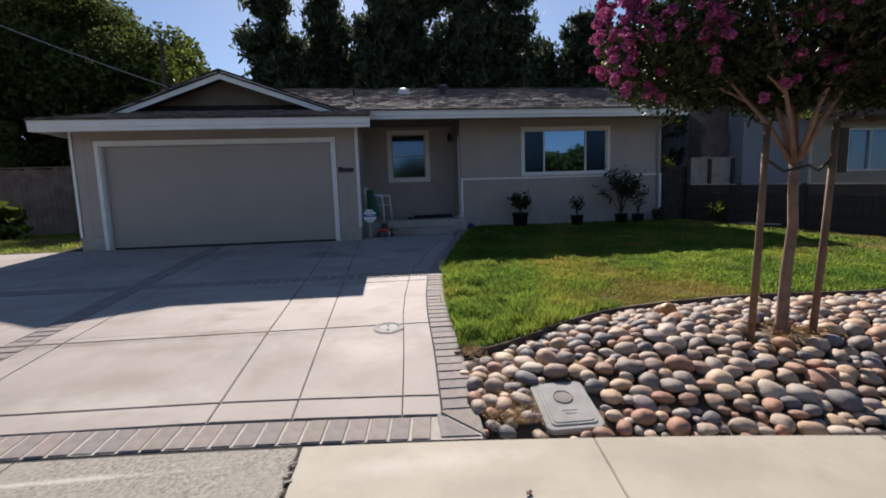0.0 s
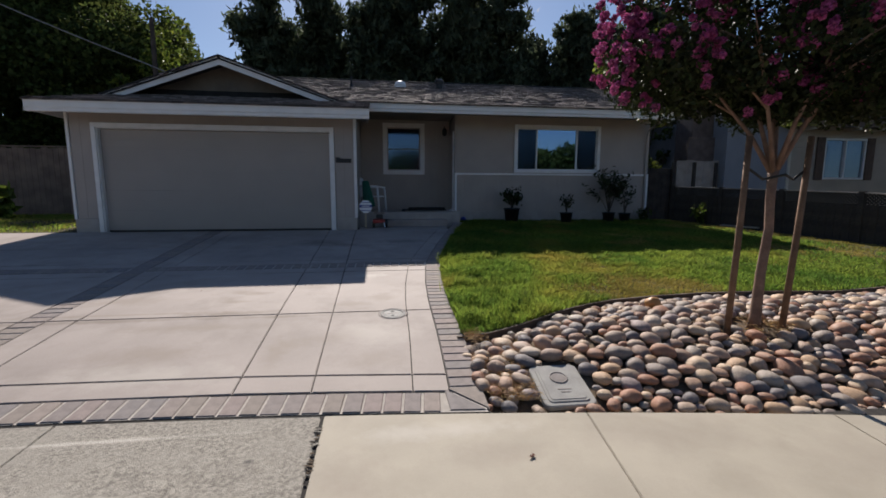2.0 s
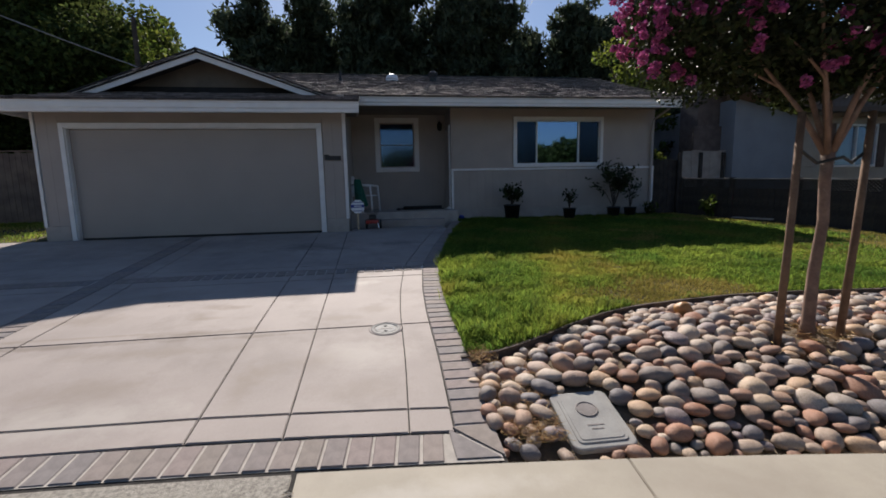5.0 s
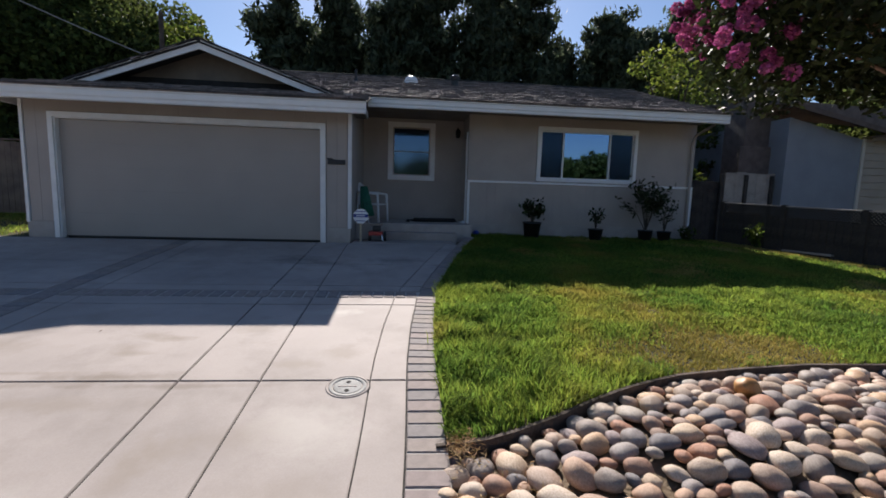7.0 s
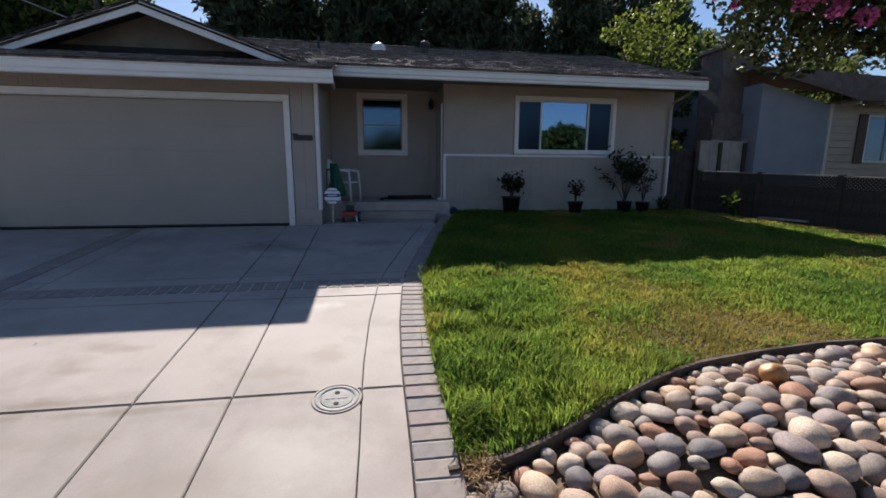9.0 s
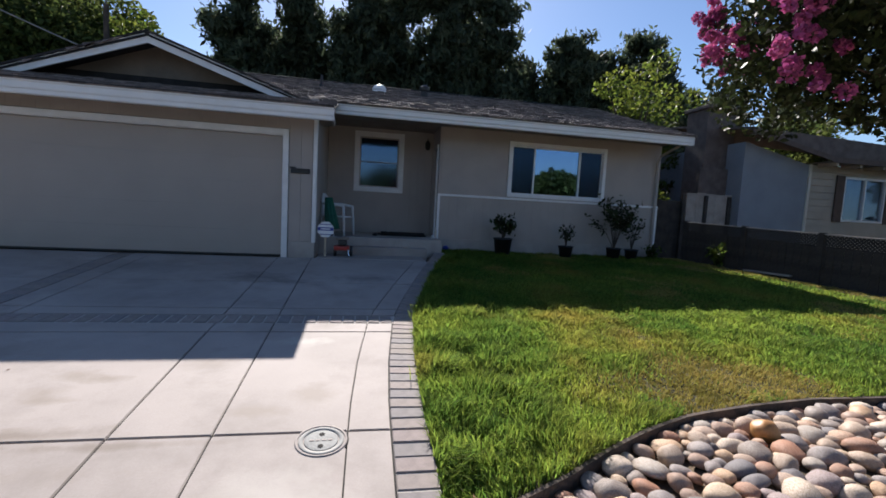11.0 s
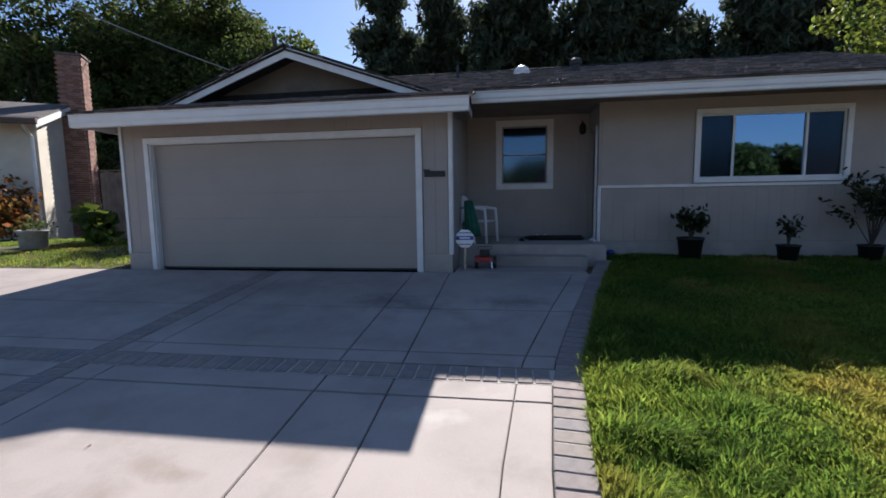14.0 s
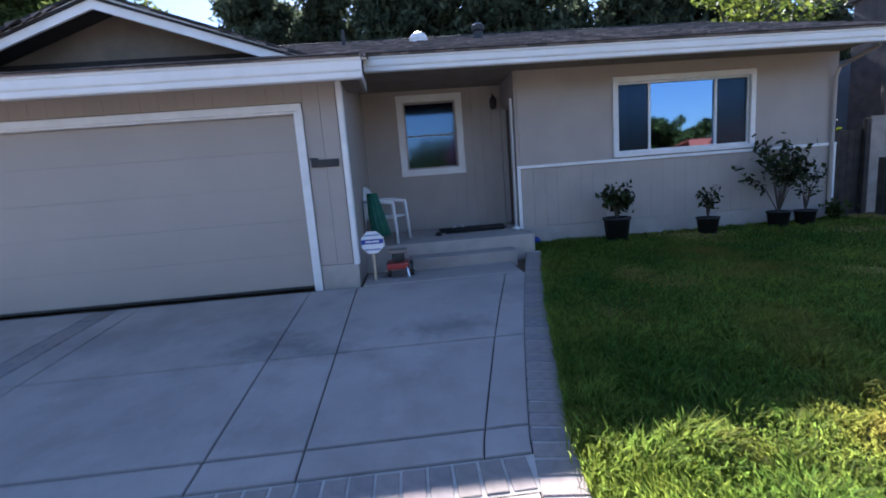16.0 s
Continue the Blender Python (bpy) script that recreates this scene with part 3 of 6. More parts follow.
mortar_strip([(x, 6.114) for x in (-8.6, 0.545)], [(x, 6.366) for x in (-8.6, 0.582)], -0.006)
ys = list(np.linspace(2.95, 9.6, 12))
mortar_strip([(left_x(y) - 0.23, y) for y in ys], [(left_x(y) - 0.01, y) for y in ys], -0.006)


def paver_mesh(w, l):
    bm = boxed(-w / 2, -l / 2, -0.05, w / 2, l / 2, 0.0, bevel=0.0)
    top = [e for e in bm.edges if all(v.co.z > -0.01 for v in e.verts)]
    bmesh.ops.bevel(bm, geom=top, offset=0.006, segments=1, affect='EDGES')
    return mesh_of("paver", bm, M_PAVER)


pavers = [paver_mesh(0.116 + d, 0.226) for d in (-0.003, 0.0, 0.002)]
rng = np.random.default_rng(11)


def lay(x, y, turn):
    tilt = math.atan(0.069 if y > 4.2 else 0.096 if y > 2.35 else 0.02)
    m = Matrix.Translation((x, y, ground_z(y) + 0.001 + rng.normal(0, 0.0012))) @ Matrix.Rotation(tilt, 4, 'X') @ Matrix.Rotation(turn + rng.normal(0, 0.006), 4, 'Z')
    shared("paver", pavers[rng.integers(3)], driveway, m)


x = -8.5
while x < 0.25:
    slope = (kerb_y(x + 0.05) - kerb_y(x - 0.05)) / 0.1
    lay(x, kerb_y(x) + BAND / 2, math.atan(slope))
    x += 0.130
# mitred corner: two wedge-shaped pavers
for wedge in (((0.314, 2.588), (0.317, 2.328), (0.560, 2.306)), ((0.330, 2.598), (0.578, 2.310), (0.583, 2.598))):
    slab("paver", wedge, 0.05, M_PAVER, driveway, 0.002)
y = 2.67
while y < 10.6:
    dx = border_x(y + 0.1) - border_x(y - 0.1)
    t = math.atan2(dx, 0.2)
    lay(border_x(y) + 0.12 * math.cos(t), y - 0.0 * math.sin(t), math.pi / 2 - t)
    y += 0.128 * math.cos(t)
x = -8.5
while x < 0.51:
    if not left_x(6.24) - 0.30 < x < left_x(6.24) + 0.06:
        lay(x, 6.24, 0.0)
    x += 0.130
y = 2.95
while y < 9.6:
    lay(left_x(y) - 0.12, y, math.pi / 2 - math.atan2(left_x(y + 0.1) - left_x(y - 0.1), 0.2))
    y += 0.130

drain = empty("drain_cover", "round grey clean-out cover with raised rings set in the driveway", "drain cover", at=(-0.01, 4.07, ground_z(4.07) - 0.003))
drain.rotation_euler = (math.atan(0.096), 0, 0)
part("gap", lathe(bmesh.new(), [(0.155, -0.02), (0.155, 0.002), (0.10, 0.0025)], sides=40), M_JOINT, drain, "dark gap round the cover")
part("rim", lathe(bmesh.new(), [(0.148, -0.02), (0.148, 0.006), (0.140, 0.008), (0.134, 0.007), (0.132, -0.01)], sides=40), M_CONCRETE, drain, "pale worn rim", True)
lid = part("lid", lathe(bmesh.new(), [(0.096, -0.02), (0.096, 0.005), (0.09, 0.006), (0.001, 0.0065)], sides=40), M_DRAIN, drain, "grey lid", True)
part("collar", lathe(bmesh.new(), [(0.128, -0.02), (0.128, 0.006), (0.120, 0.008), (0.102, 0.007), (0.099, -0.01)], sides=40), M_BOX, drain, "pale plastic collar", True)
for k, (bx, by) in enumerate(((0.0, 0.055), (0.0, -0.055))):
    part("pick_hole", lathe(bmesh.new(), [(0.016, -0.005), (0.016, 0.0080), (0.001, 0.0085)], (bx, by, 0), 14), M_JOINT, lid, "dark pick hole")
for k in range(4):
    part("raised_bar", boxed(-0.065 + k * 0.034, -0.007, 0.004, -0.040 + k * 0.034, 0.007, 0.009, bevel=0.001), M_CONCRETE, lid)


# ---- house ----
GY, WY, PY = 9.81, 11.60, 12.60       # garage wall, wing wall, porch wall
GX0, GX1, WX0, WX1 = -6.47, -0.66, 1.90, 7.60
BASE = 0.50
house = empty("house", "single-storey taupe ranch house with white trim and brown shingle roof", "house")


def boards(x0, x1, y, z0, z1, parent, pitch=0.203, face=-1):
    """Vertical grooved siding boards on a wall that faces the street."""
    n = max(1, round((x1 - x0) / pitch))
    w = (x1 - x0) / n
    for k in range(n):
        part("siding_board", boxed(x0 + k * w + 0.0012, y, z0, x0 + (k + 1) * w - 0.0012, y + 0.02, z1, bevel=0.0015), M_WALL, parent)


# garage front wall round the opening
OX0, OX1, OZ1 = -5.925, -1.215, 2.705
for a in ((GX0, GY + 0.021, BASE, OX0, GY + 0.17, 3.06), (OX1, GY + 0.021, BASE, GX1, GY + 0.17, 3.06), (OX0, GY + 0.021, OZ1, OX1, GY + 0.17, 3.06)):
    part("wall", boxed(*a), M_WALL, house)
boards(GX0 + 0.06, OX0 - 0.10, GY, 0.82, 3.02, house)
boards(OX1 + 0.10, GX1 - 0.06, GY, 0.82, 3.02, house)
boards(OX0 - 0.10, OX1 + 0.10, GY, OZ1 + 0.10, 3.02, house)
for a in ((GX0, OX0 - 0.10), (OX1 + 0.10, GX1)):
    part("plinth", boxed(a[0], GY - 0.012, BASE - 0.05, a[1], GY + 0.02, 0.815, bevel=0.006), M_STUCCO, house)
# side and back walls
part("wall", boxed(GX0, GY + 0.17, BASE, GX0 + 0.15, 18.6, 3.06), M_WALL, house)
part("wall", boxed(GX1 - 0.15, GY + 0.17, BASE, GX1, PY, 3.40), M_WALL, house)
part("wall", boxed(GX0 + 0.15, 18.45, BASE, WX1, 18.6, 3.06), M_WALL, house)
part("wall", boxed(WX1 - 0.15, WY + 0.15, BASE, WX1, 18.45, 3.40), M_WALL, house)


def casing(x0, z0, x1, z1, y, w, parent, name="casing", depth=0.035, sill=0.0):
    """A flat painted surround of four boards outside the opening x0..x1, z0..z1."""
    part(name, boxed(x0 - w, y - depth, z1, x1 + w, y + 0.005, z1 + w, bevel=0.004), M_WHITE, parent)
    part(name, boxed(x0 - w, y - depth, z0, x0, y + 0.005, z1, bevel=0.004), M_WHITE, parent)
    part(name, boxed(x1, y - depth, z0, x1 + w, y + 0.005, z1, bevel=0.004), M_WHITE, parent)
    if sill:
        part("sill", boxed(x0 - w, y - depth - 0.02, z0 - sill, x1 + w, y + 0.005, z0, bevel=0.006), M_WHITE, parent)


casing(OX0, BASE, OX1, OZ1, GY, 0.085, house, "garage_trim", 0.03)
part("jamb", boxed(OX0, GY + 0.005, BASE, OX0 + 0.02, GY + 0.16, OZ1), M_WHITE, house)
part("jamb", boxed(OX1 - 0.02, GY + 0.005, BASE, OX1, GY + 0.16, OZ1), M_WHITE, house)
part("jamb", boxed(OX0 + 0.02, GY + 0.005, OZ1 - 0.02, OX1 - 0.02, GY + 0.16, OZ1), M_WHITE, house)
gdoor = new("garage_door")
gdoor.parent = house
gdoor["label"] = "closed taupe sectional garage door with flat panels"
zs = np.linspace(0.555, OZ1 - 0.025, 6)
for k in range(5):
    panel = part("door_panel", boxed(OX0 + 0.024, GY + 0.10, zs[k] + 0.0006, OX1 - 0.024, GY + 0.14, zs[k + 1] - 0.0006, bevel=0.0015), M_GARAGE, gdoor)
    part("panel_bead", boxed(OX0 + 0.024, GY + 0.098, zs[k] + 0.19, OX1 - 0.024, GY + 0.102, zs[k] + 0.20, bevel=0.0015), M_GARAGE, gdoor)
part("bottom_seal", boxed(OX0 + 0.024, GY + 0.095, 0.52, OX1 - 0.024, GY + 0.145, 0.556, bevel=0.006), M_BLACK, gdoor, "black rubber door seal")
# white corner boards
for x in (GX0, GX1 - 0.04):
    part("corner_board", boxed(x - 0.008, GY - 0.022, 0.80, x + 0.048, GY + 0.03, 3.02, bevel=0.004), M_WHITE, house)
part("corner_board", boxed(GX1 - 0.005, GY - 0.01, 0.80, GX1 + 0.018, GY + 0.10, 3.02, bevel=0.004), M_WHITE, house)
plate = part("house_number_plate", boxed(-1.09, GY - 0.03, 2.03, -0.76, GY - 0.002, 2.12, bevel=0.008), M_BLACK, house, "black house number plate")
part("plate_cap", boxed(-1.10, GY - 0.035, 2.12, -1.0, GY - 0.006, 2.145, bevel=0.004), M_BLACK, plate)

# wing front wall round the picture window
BX0, BX1, BZ0, BZ1 = 3.65, 6.00, 1.99, 3.14
for a in ((WX0, WY + 0.021, BASE, BX0, WY + 0.15, 3.44), (BX1, WY + 0.021, BASE, WX1, WY + 0.15, 3.44), (BX0, WY + 0.021, BASE, BX1, WY + 0.15, BZ0), (BX0, WY + 0.021, BZ1, BX1, WY + 0.15, 3.44)):
    part("wall", boxed(*a), M_WALL, house)
for x0, x1, z0, z1 in ((WX0 + 0.05, BX0 - 0.1, 1.90, 3.44), (BX1 + 0.1, WX1, 1.90, 3.44), (BX0 - 0.1, BX1 + 0.1, BZ1 + 0.1, 3.44)):
    part("upper_panel", boxed(x0, WY + 0.004, z0, x1, WY + 0.022, z1), M_WALL, house)
boards(WX0 + 0.06, WX1 - 0.06, WY - 0.004, 0.86, 1.845, house)
part("plinth", boxed(WX0, WY - 0.014, BASE - 0.05, WX1, WY + 0.02, 0.855, bevel=0.006), M_STUCCO, house, "stained stucco plinth")
part("belt_trim", boxed(WX0 - 0.01, WY - 0.035, 1.85, WX1 + 0.01, WY + 0.004, 1.90, bevel=0.006), M_WHITE, house)
part("corner_board", boxed(WX0 - 0.01, WY - 0.024, 0.84, WX0 + 0.05, WY + 0.02, 1.849, bevel=0.004), M_WHITE, house)
part("corner_board", boxed(WX1 - 0.05, WY - 0.024, 0.92, WX1 + 0.012, WY + 0.02, 1.849, bevel=0.004), M_WHITE, house)
down = part("downspout", tube(bmesh.new(), [(7.50, WY - 0.05, 0.62), (7.50, WY - 0.05, 3.0), (7.50, WY - 0.12, 3.15), (7.50, 10.85, 3.32)], [0.032] * 4, 8), M_WALL, house, "taupe painted downspout")

casing(BX0, BZ0, BX1, BZ1, WY, 0.085, house, "casing", 0.03, 0.07)
pic = new("picture_window")
pic.parent = house
pic["label"] = "wide three-part window in a white surround, reflecting sky and trees"
m1, m2 = 4.22, 5.40
for a in ((BX0, BZ0, BX1, BZ0 + 0.035), (BX0, BZ1 - 0.035, BX1, BZ1)):
    part("window_frame", boxed(a[0], WY + 0.02, a[1], a[2], WY + 0.09, a[3], bevel=0.004), M_SASH, pic)
for x, w in ((BX0, 0.03), (m1 - 0.02, 0.04), (m2 - 0.02, 0.04), (BX1 - 0.03, 0.03)):
    part("window_frame", boxed(x, WY + 0.02, BZ0 + 0.035, x + w, WY + 0.09, BZ1 - 0.035, bevel=0.004), M_SASH, pic)
for x0, x1, m, yy in ((BX0 + 0.03, m1 - 0.02, M_SCREENED, 0.045), (m1 + 0.02, m2 - 0.02, M_GLASS, 0.055), (m2 + 0.02, BX1 - 0.03, M_SCREENED, 0.045)):
    p = part("pane", boxed(x0, WY + yy, BZ0 + 0.036, x1, WY + yy + 0.006, BZ1 - 0.036), m, pic, "dark insect screen pane" if m is M_SCREENED else "")
    p.visible_shadow = False
# backing sheet for the picture window, coloured as dark as the room looks
part("room_box", boxed(WX0 + 0.2, WY + 1.6, 0.7, WX1 - 0.2, WY + 1.65, 3.4), M_ROOMGLOOM, house, "room wall behind the window with the room's gloom in its colour")
part("curtain", boxed(BX0 - 0.1, WY + 0.35, 1.7, BX0 + 0.35, WY + 0.38, 3.3), M_BLIND, house)

# porch: back wall, window, entry door, ceiling, floor and step
WNX0, WNX1, WNZ0, WNZ1 = 0.085, 1.038, 2.005, 3.215
for a in ((GX1, PY + 0.021, BASE, WNX0, PY + 0.15, 3.44), (WNX1, PY + 0.021, BASE, WX0, PY + 0.15, 3.44), (WNX0, PY + 0.021, BASE, WNX1, PY + 0.15, WNZ0), (WNX0, PY + 0.021, WNZ1, WNX1, PY + 0.15, 3.44)):
    part("wall", boxed(*a), M_WALL, house)
boards(GX1, WNX0 - 0.12, PY, 0.875, 3.42, house)
boards(WNX1 + 0.12, WX0 - 0.02, PY, 0.875, 3.42, house)
boards(WNX0 - 0.12, WNX1 + 0.12, PY, 0.875, WNZ0 - 0.12, house)
casing(WNX0, WNZ0, WNX1, WNZ1, PY, 0.125, house, "casing", 0.03, 0.12)
pw = new("porch_window")
pw.parent = house
pw["label"] = "single-hung porch window in a wide white surround"
for a in ((WNX0, WNZ0, WNX1, WNZ0 + 0.03), (WNX0, WNZ1 - 0.03, WNX1, WNZ1), (WNX0, 2.60, WNX1, 2.625)):
    part("window_frame", boxed(a[0], PY + 0.03, a[1], a[2], PY + 0.09, a[3], bevel=0.003), M_WALL, pw)
for x in (WNX0, WNX1 - 0.03):
    part("window_frame", boxed(x, PY + 0.031, WNZ0 + 0.03, x + 0.03, PY + 0.089, WNZ1 - 0.03, bevel=0.003), M_WALL, pw)
for z0, z1, yy in ((WNZ0 + 0.03, 2.60, 0.05), (2.625, WNZ1 - 0.03, 0.065)):
    p = part("pane", boxed(WNX0 + 0.03, PY + yy, z0, WNX1 - 0.03, PY + yy + 0.005, z1), M_PORCHGLASS, pw)
    p.visible_shadow = False
# sheet behind the porch panes, the room's gloom painted into it
part("curtain", boxed(WNX0 - 0.1, PY + 0.3, 1.8, WNX1 + 0.1, PY + 0.33, 3.35), M_ROOMGLOOM, house)
# the wing's side wall with the entry door, which faces the porch
part("wall", boxed(WX0, WY + 0.15, BASE, WX0 + 0.15, WY + 0.24, 3.44), M_WALL, house)
part("wall", boxed(WX0, WY + 0.24, 2.98, WX0 + 0.15, PY + 0.15, 3.44), M_WALL, house)
part("wall", boxed(WX0, PY - 0.04, BASE, WX0 + 0.15, PY + 0.15, 2.98), M_WALL, house)
entry = new("entry_door")
entry.parent = house
entry["label"] = "dark entry door in a white frame on the porch side wall"
part("door_leaf", boxed(WX0 + 0.07, WY + 0.28, 0.89, WX0 + 0.11, PY - 0.08, 2.94, bevel=0.004), M_DOOR, entry)
part("door_frame", boxed(WX0 - 0.03, WY + 0.17, 0.87, WX0 + 0.10, WY + 0.27, 3.04, bevel=0.005), M_WHITE, entry, "white door frame")
part("door_frame", boxed(WX0 - 0.02, PY - 0.09, 0.87, WX0 + 0.10, PY - 0.02, 3.04, bevel=0.005), M_WALL, entry)
part("door_knob", lathe(bmesh.new(), [(0.02, 0), (0.032, 0.02), (0.03, 0.045), (0.015, 0.055)], (WX0 + 0.03, WY + 0.36, 1.85), 12), M_CHROME, entry)
lamp = part("porch_lamp", lathe(bmesh.new(), [(0.03, 0), (0.06, 0.03), (0.07, 0.16), (0.05, 0.20), (0.015, 0.24)], (1.74, PY - 0.09, 2.99), 14), M_BLACK, house, "dark wall lantern")
part("lamp_arm", tube(bmesh.new(), [(1.74, PY - 0.09, 3.21), (1.74, PY - 0.05, 3.27), (1.74, PY + 0.01, 3.23)], [0.01] * 3, 8), M_BLACK, lamp)
part("porch_floor", boxed(GX1 + 0.002, 10.72, 0.45, WX0 - 0.012, PY - 0.002, 0.87, bevel=0.012), M_STUCCO, house, "grey concrete porch floor")
part("porch_step", boxed(0.0, 10.36, 0.45, 1.52, 10.716, 0.70, bevel=0.012), M_CONCRETE, house, "worn concrete step")
part("porch_landing", boxed(GX1 + 0.05, 9.66, 0.42, 1.40, 10.356, 0.545, bevel=0.008), M_CONCRETE, house)
part("porch_ceiling", boxed(GX1, 10.75, 3.43, WX1 + 0.05, PY + 0.2, 3.45), M_SOFFIT, house)
part("soffit", boxed(GX0 - 0.25, 9.28, 3.035, GX1 + 0.22, GY + 0.02, 3.055), M_SOFFIT, house)
part("soffit", boxed(GX1 + 0.001, GY + 0.02, 3.06, GX1 + 0.22, 10.7, 3.08), M_SOFFIT, house)
part("ceiling_board", boxed(GX0 + 0.15, GY + 0.17, 3.06, GX1 - 0.15, 18.45, 3.10), M_SOFFIT, house)

# eaves: gutters along garage and wing
def gutter(x0, x1, y, z0, z1):
    """A moulded gutter: flat foot, swelling front, narrow neck and a rolled lip."""
    h = z1 - z0
    profile = [(0.105, 0.0), (0.030, 0.0), (0.022, 0.012), (0.022, 0.30 * h), (0.008, 0.36 * h), (0.004, 0.44 * h), (0.004, 0.80 * h), (-0.010, 0.86 * h), (-0.012, h - 0.006), (-0.004, h), (0.016, h), (0.018, h - 0.02), (0.105, h - 0.02)]
    part("gutter", prism([(x0, y + a, z0 + b) for a, b in profile], (x1 - x0, 0, 0)), M_GUTTER, house, "white moulded gutter")
    for x in (x0 - 0.004, x1):
        part("gutter_end", boxed(x, y - 0.002, z0 + 0.004, x + 0.004, y + 0.11, z1 - 0.01), M_GUTTER, house)
    for k in range(1, int((x1 - x0) / 1.9) + 1):
        x = x0 + k * (x1 - x0) / (int((x1 - x0) / 1.9) + 1)
        part("gutter_strap", boxed(x - 0.012, y - 0.008, z1 - 0.014, x + 0.012, y + 0.10, z1 - 0.009), M_GUTTER, house)


gutter(-6.76, -0.335, 9.18, 2.90, 3.112)
part("fascia", boxed(-6.73, 9.292, 2.91, -0.38, 9.32, 3.11), M_WHITE, house)
gutter(-0.40, 7.66, 10.58, 3.30, 3.492)
part("fascia", boxed(-0.38, 10.692, 3.31, 7.64, 10.72, 3.50), M_WHITE, house)
part("drip_edge", boxed(-6.78, 9.136, 3.122, -0.332, 9.26, 3.132), M_FELT, house, "dark drip edge under the shingles")
part("drip_edge", boxed(-0.42, 10.526, 3.512, 7.70, 10.65, 3.522), M_FELT, house, "dark drip edge under the shingles")
part("side_fascia", boxed(-6.77, 9.30, 2.92, -6.73, 15.0, 3.09), M_WHITE, house)
part("step_fascia", boxed(-0.42, 9.40, 3.03, -0.39, 10.58, 3.16), M_WALL, house)

# roof planes: decks and shingle courses
rng = np.random.default_rng(21)


def inside(poly, u, w):
    hit = False
    for (u0, w0), (u1, w1) in zip(poly, poly[1:] + poly[:1]):
        if (w0 > w) != (w1 > w) and u < (u1 - u0) * (w - w0) / (w1 - w0) + u0:
            hit = not hit
    return hit


def shingled(corners, along, name="roof_shingles"):
    """A roof plane: a thin deck, and courses of shingle tabs with uneven butts."""
    o = Vector(corners[0])
    nrm = Vector((0, 0, 0))
    for i in range(1, len(corners) - 1):
        nrm += (Vector(corners[i]) - o).cross(Vector(corners[i + 1]) - o)
    nrm.normalize()
    if nrm.z < 0:
        nrm = -nrm
    eu = Vector(along).normalized()
    ew = nrm.cross(eu)
    if ew.z < 0:
        ew = -ew
    flat = [((Vector(c) - o).dot(eu), (Vector(c) - o).dot(ew)) for c in corners]
    part("roof_deck", prism([Vector(c) - 0.03 * nrm for c in corners], -0.03 * nrm), M_FELT, house)
    v, f = [], []
    w0, w1 = min(p[1] for p in flat), max(p[1] for p in flat)
    u0, u1 = min(p[0] for p in flat), max(p[0] for p in flat)
    w = w0 - 0.02
    row = 0
    while w < w1:
        u = float(u0 - 0.1 + 0.13 * (row % 2) + rng.uniform(0, 0.08))
        while u < u1 + 0.2:
            wd = float(rng.choice((0.13, 0.17, 0.22, 0.27)))
            um, wm = u + wd / 2, w + 0.07
            if inside(flat, um, wm):
                drop = float(rng.uniform(0, 0.02)) if row else 0.0
                t = float(rng.choice((0.012, 0.014, 0.024)) + rng.uniform(0, 0.004)) if row else 0.014
                b = len(v)
                ua, ub = max(u + 0.004, u0), min(u + wd - 0.004, u1)
                for uu, ww, hh in ((ua, w - drop, t), (ub, w - drop, t), (ub, w + 0.16, 0.0), (ua, w + 0.16, 0.0), (ua, w - drop, -0.028), (ub, w - drop, -0.028)):
                    v.append(o + uu * eu + ww * ew + hh * nrm)
                f += [(b, b + 1, b + 2, b + 3), (b + 4, b + 5, b + 1, b), (b + 4, b, b + 3, b + 3), (b + 5, b + 2, b + 1, b + 1)]
            u += wd
        w += 0.142
        row += 1
    bm = bmesh.new()
    vs = [bm.verts.new(c) for c in v]
    for q in f:
        q = list(dict.fromkeys(q))
        bm.faces.new([vs[i] for i in q])
    ob = part(name, bm, M_SHINGLE, house, "weathered brown-grey asphalt shingles")
    ob["kind"] = "stuff"


AX, AZ = -3.62, 4.35       # gable peak
shingled([(-6.78, 9.17, 3.132), (-0.33, 9.17, 3.132), (-0.33, 10.75, 3.562), (-1.10, 10.85, 3.589), (-6.08, 10.85, 3.589), (-6.08, 10.35, 3.453)], (1, 0, 0))
shingled([(-0.42, 10.56, 3.522), (7.70, 10.56, 3.522), (7.70, 15.0, 5.045), (-6.4, 15.0, 5.045), (-3.9, 13.3, 4.462), (-1.1, 10.62, 3.543)], (1, 0, 0))
shingled([(-1.08, 10.33, 3.475), (AX, 10.33, AZ), (AX, 15.0, AZ), (-1.2, 15.0, 3.48)], (0, 1, 0))
shingled([(-6.78, 9.17, 3.132), (-6.08, 10.33, 3.455), (AX, 10.33, AZ), (AX, 15.0, AZ), (-6.78, 15.0, 3.132)], (0, 1, 0))
shingled([(-6.4, 15.02, 5.045), (7.70, 15.02, 5.045), (7.70, 19.2, 3.55), (-6.4, 19.2, 3.55)], (1, 0, 0))
part("ridge_cap", tube(bmesh.new(), [(-6.4, 15.0, 5.035), (7.70, 15.0, 5.035)], [0.05, 0.05], 8), M_FELT, house)
part("ridge_cap", tube(bmesh.new(), [(AX, 10.33, AZ - 0.01), (AX, 13.2, AZ - 0.01)], [0.035, 0.035], 8), M_FELT, house)
part("rake_board", prism([(7.66, 10.7, 3.36), (7.66, 10.7, 3.49), (7.66, 15.0, 5.0), (7.66, 19.1, 3.5), (7.66, 15.0, 4.85)], (0.03, 0, 0)), M_WHITE, house)
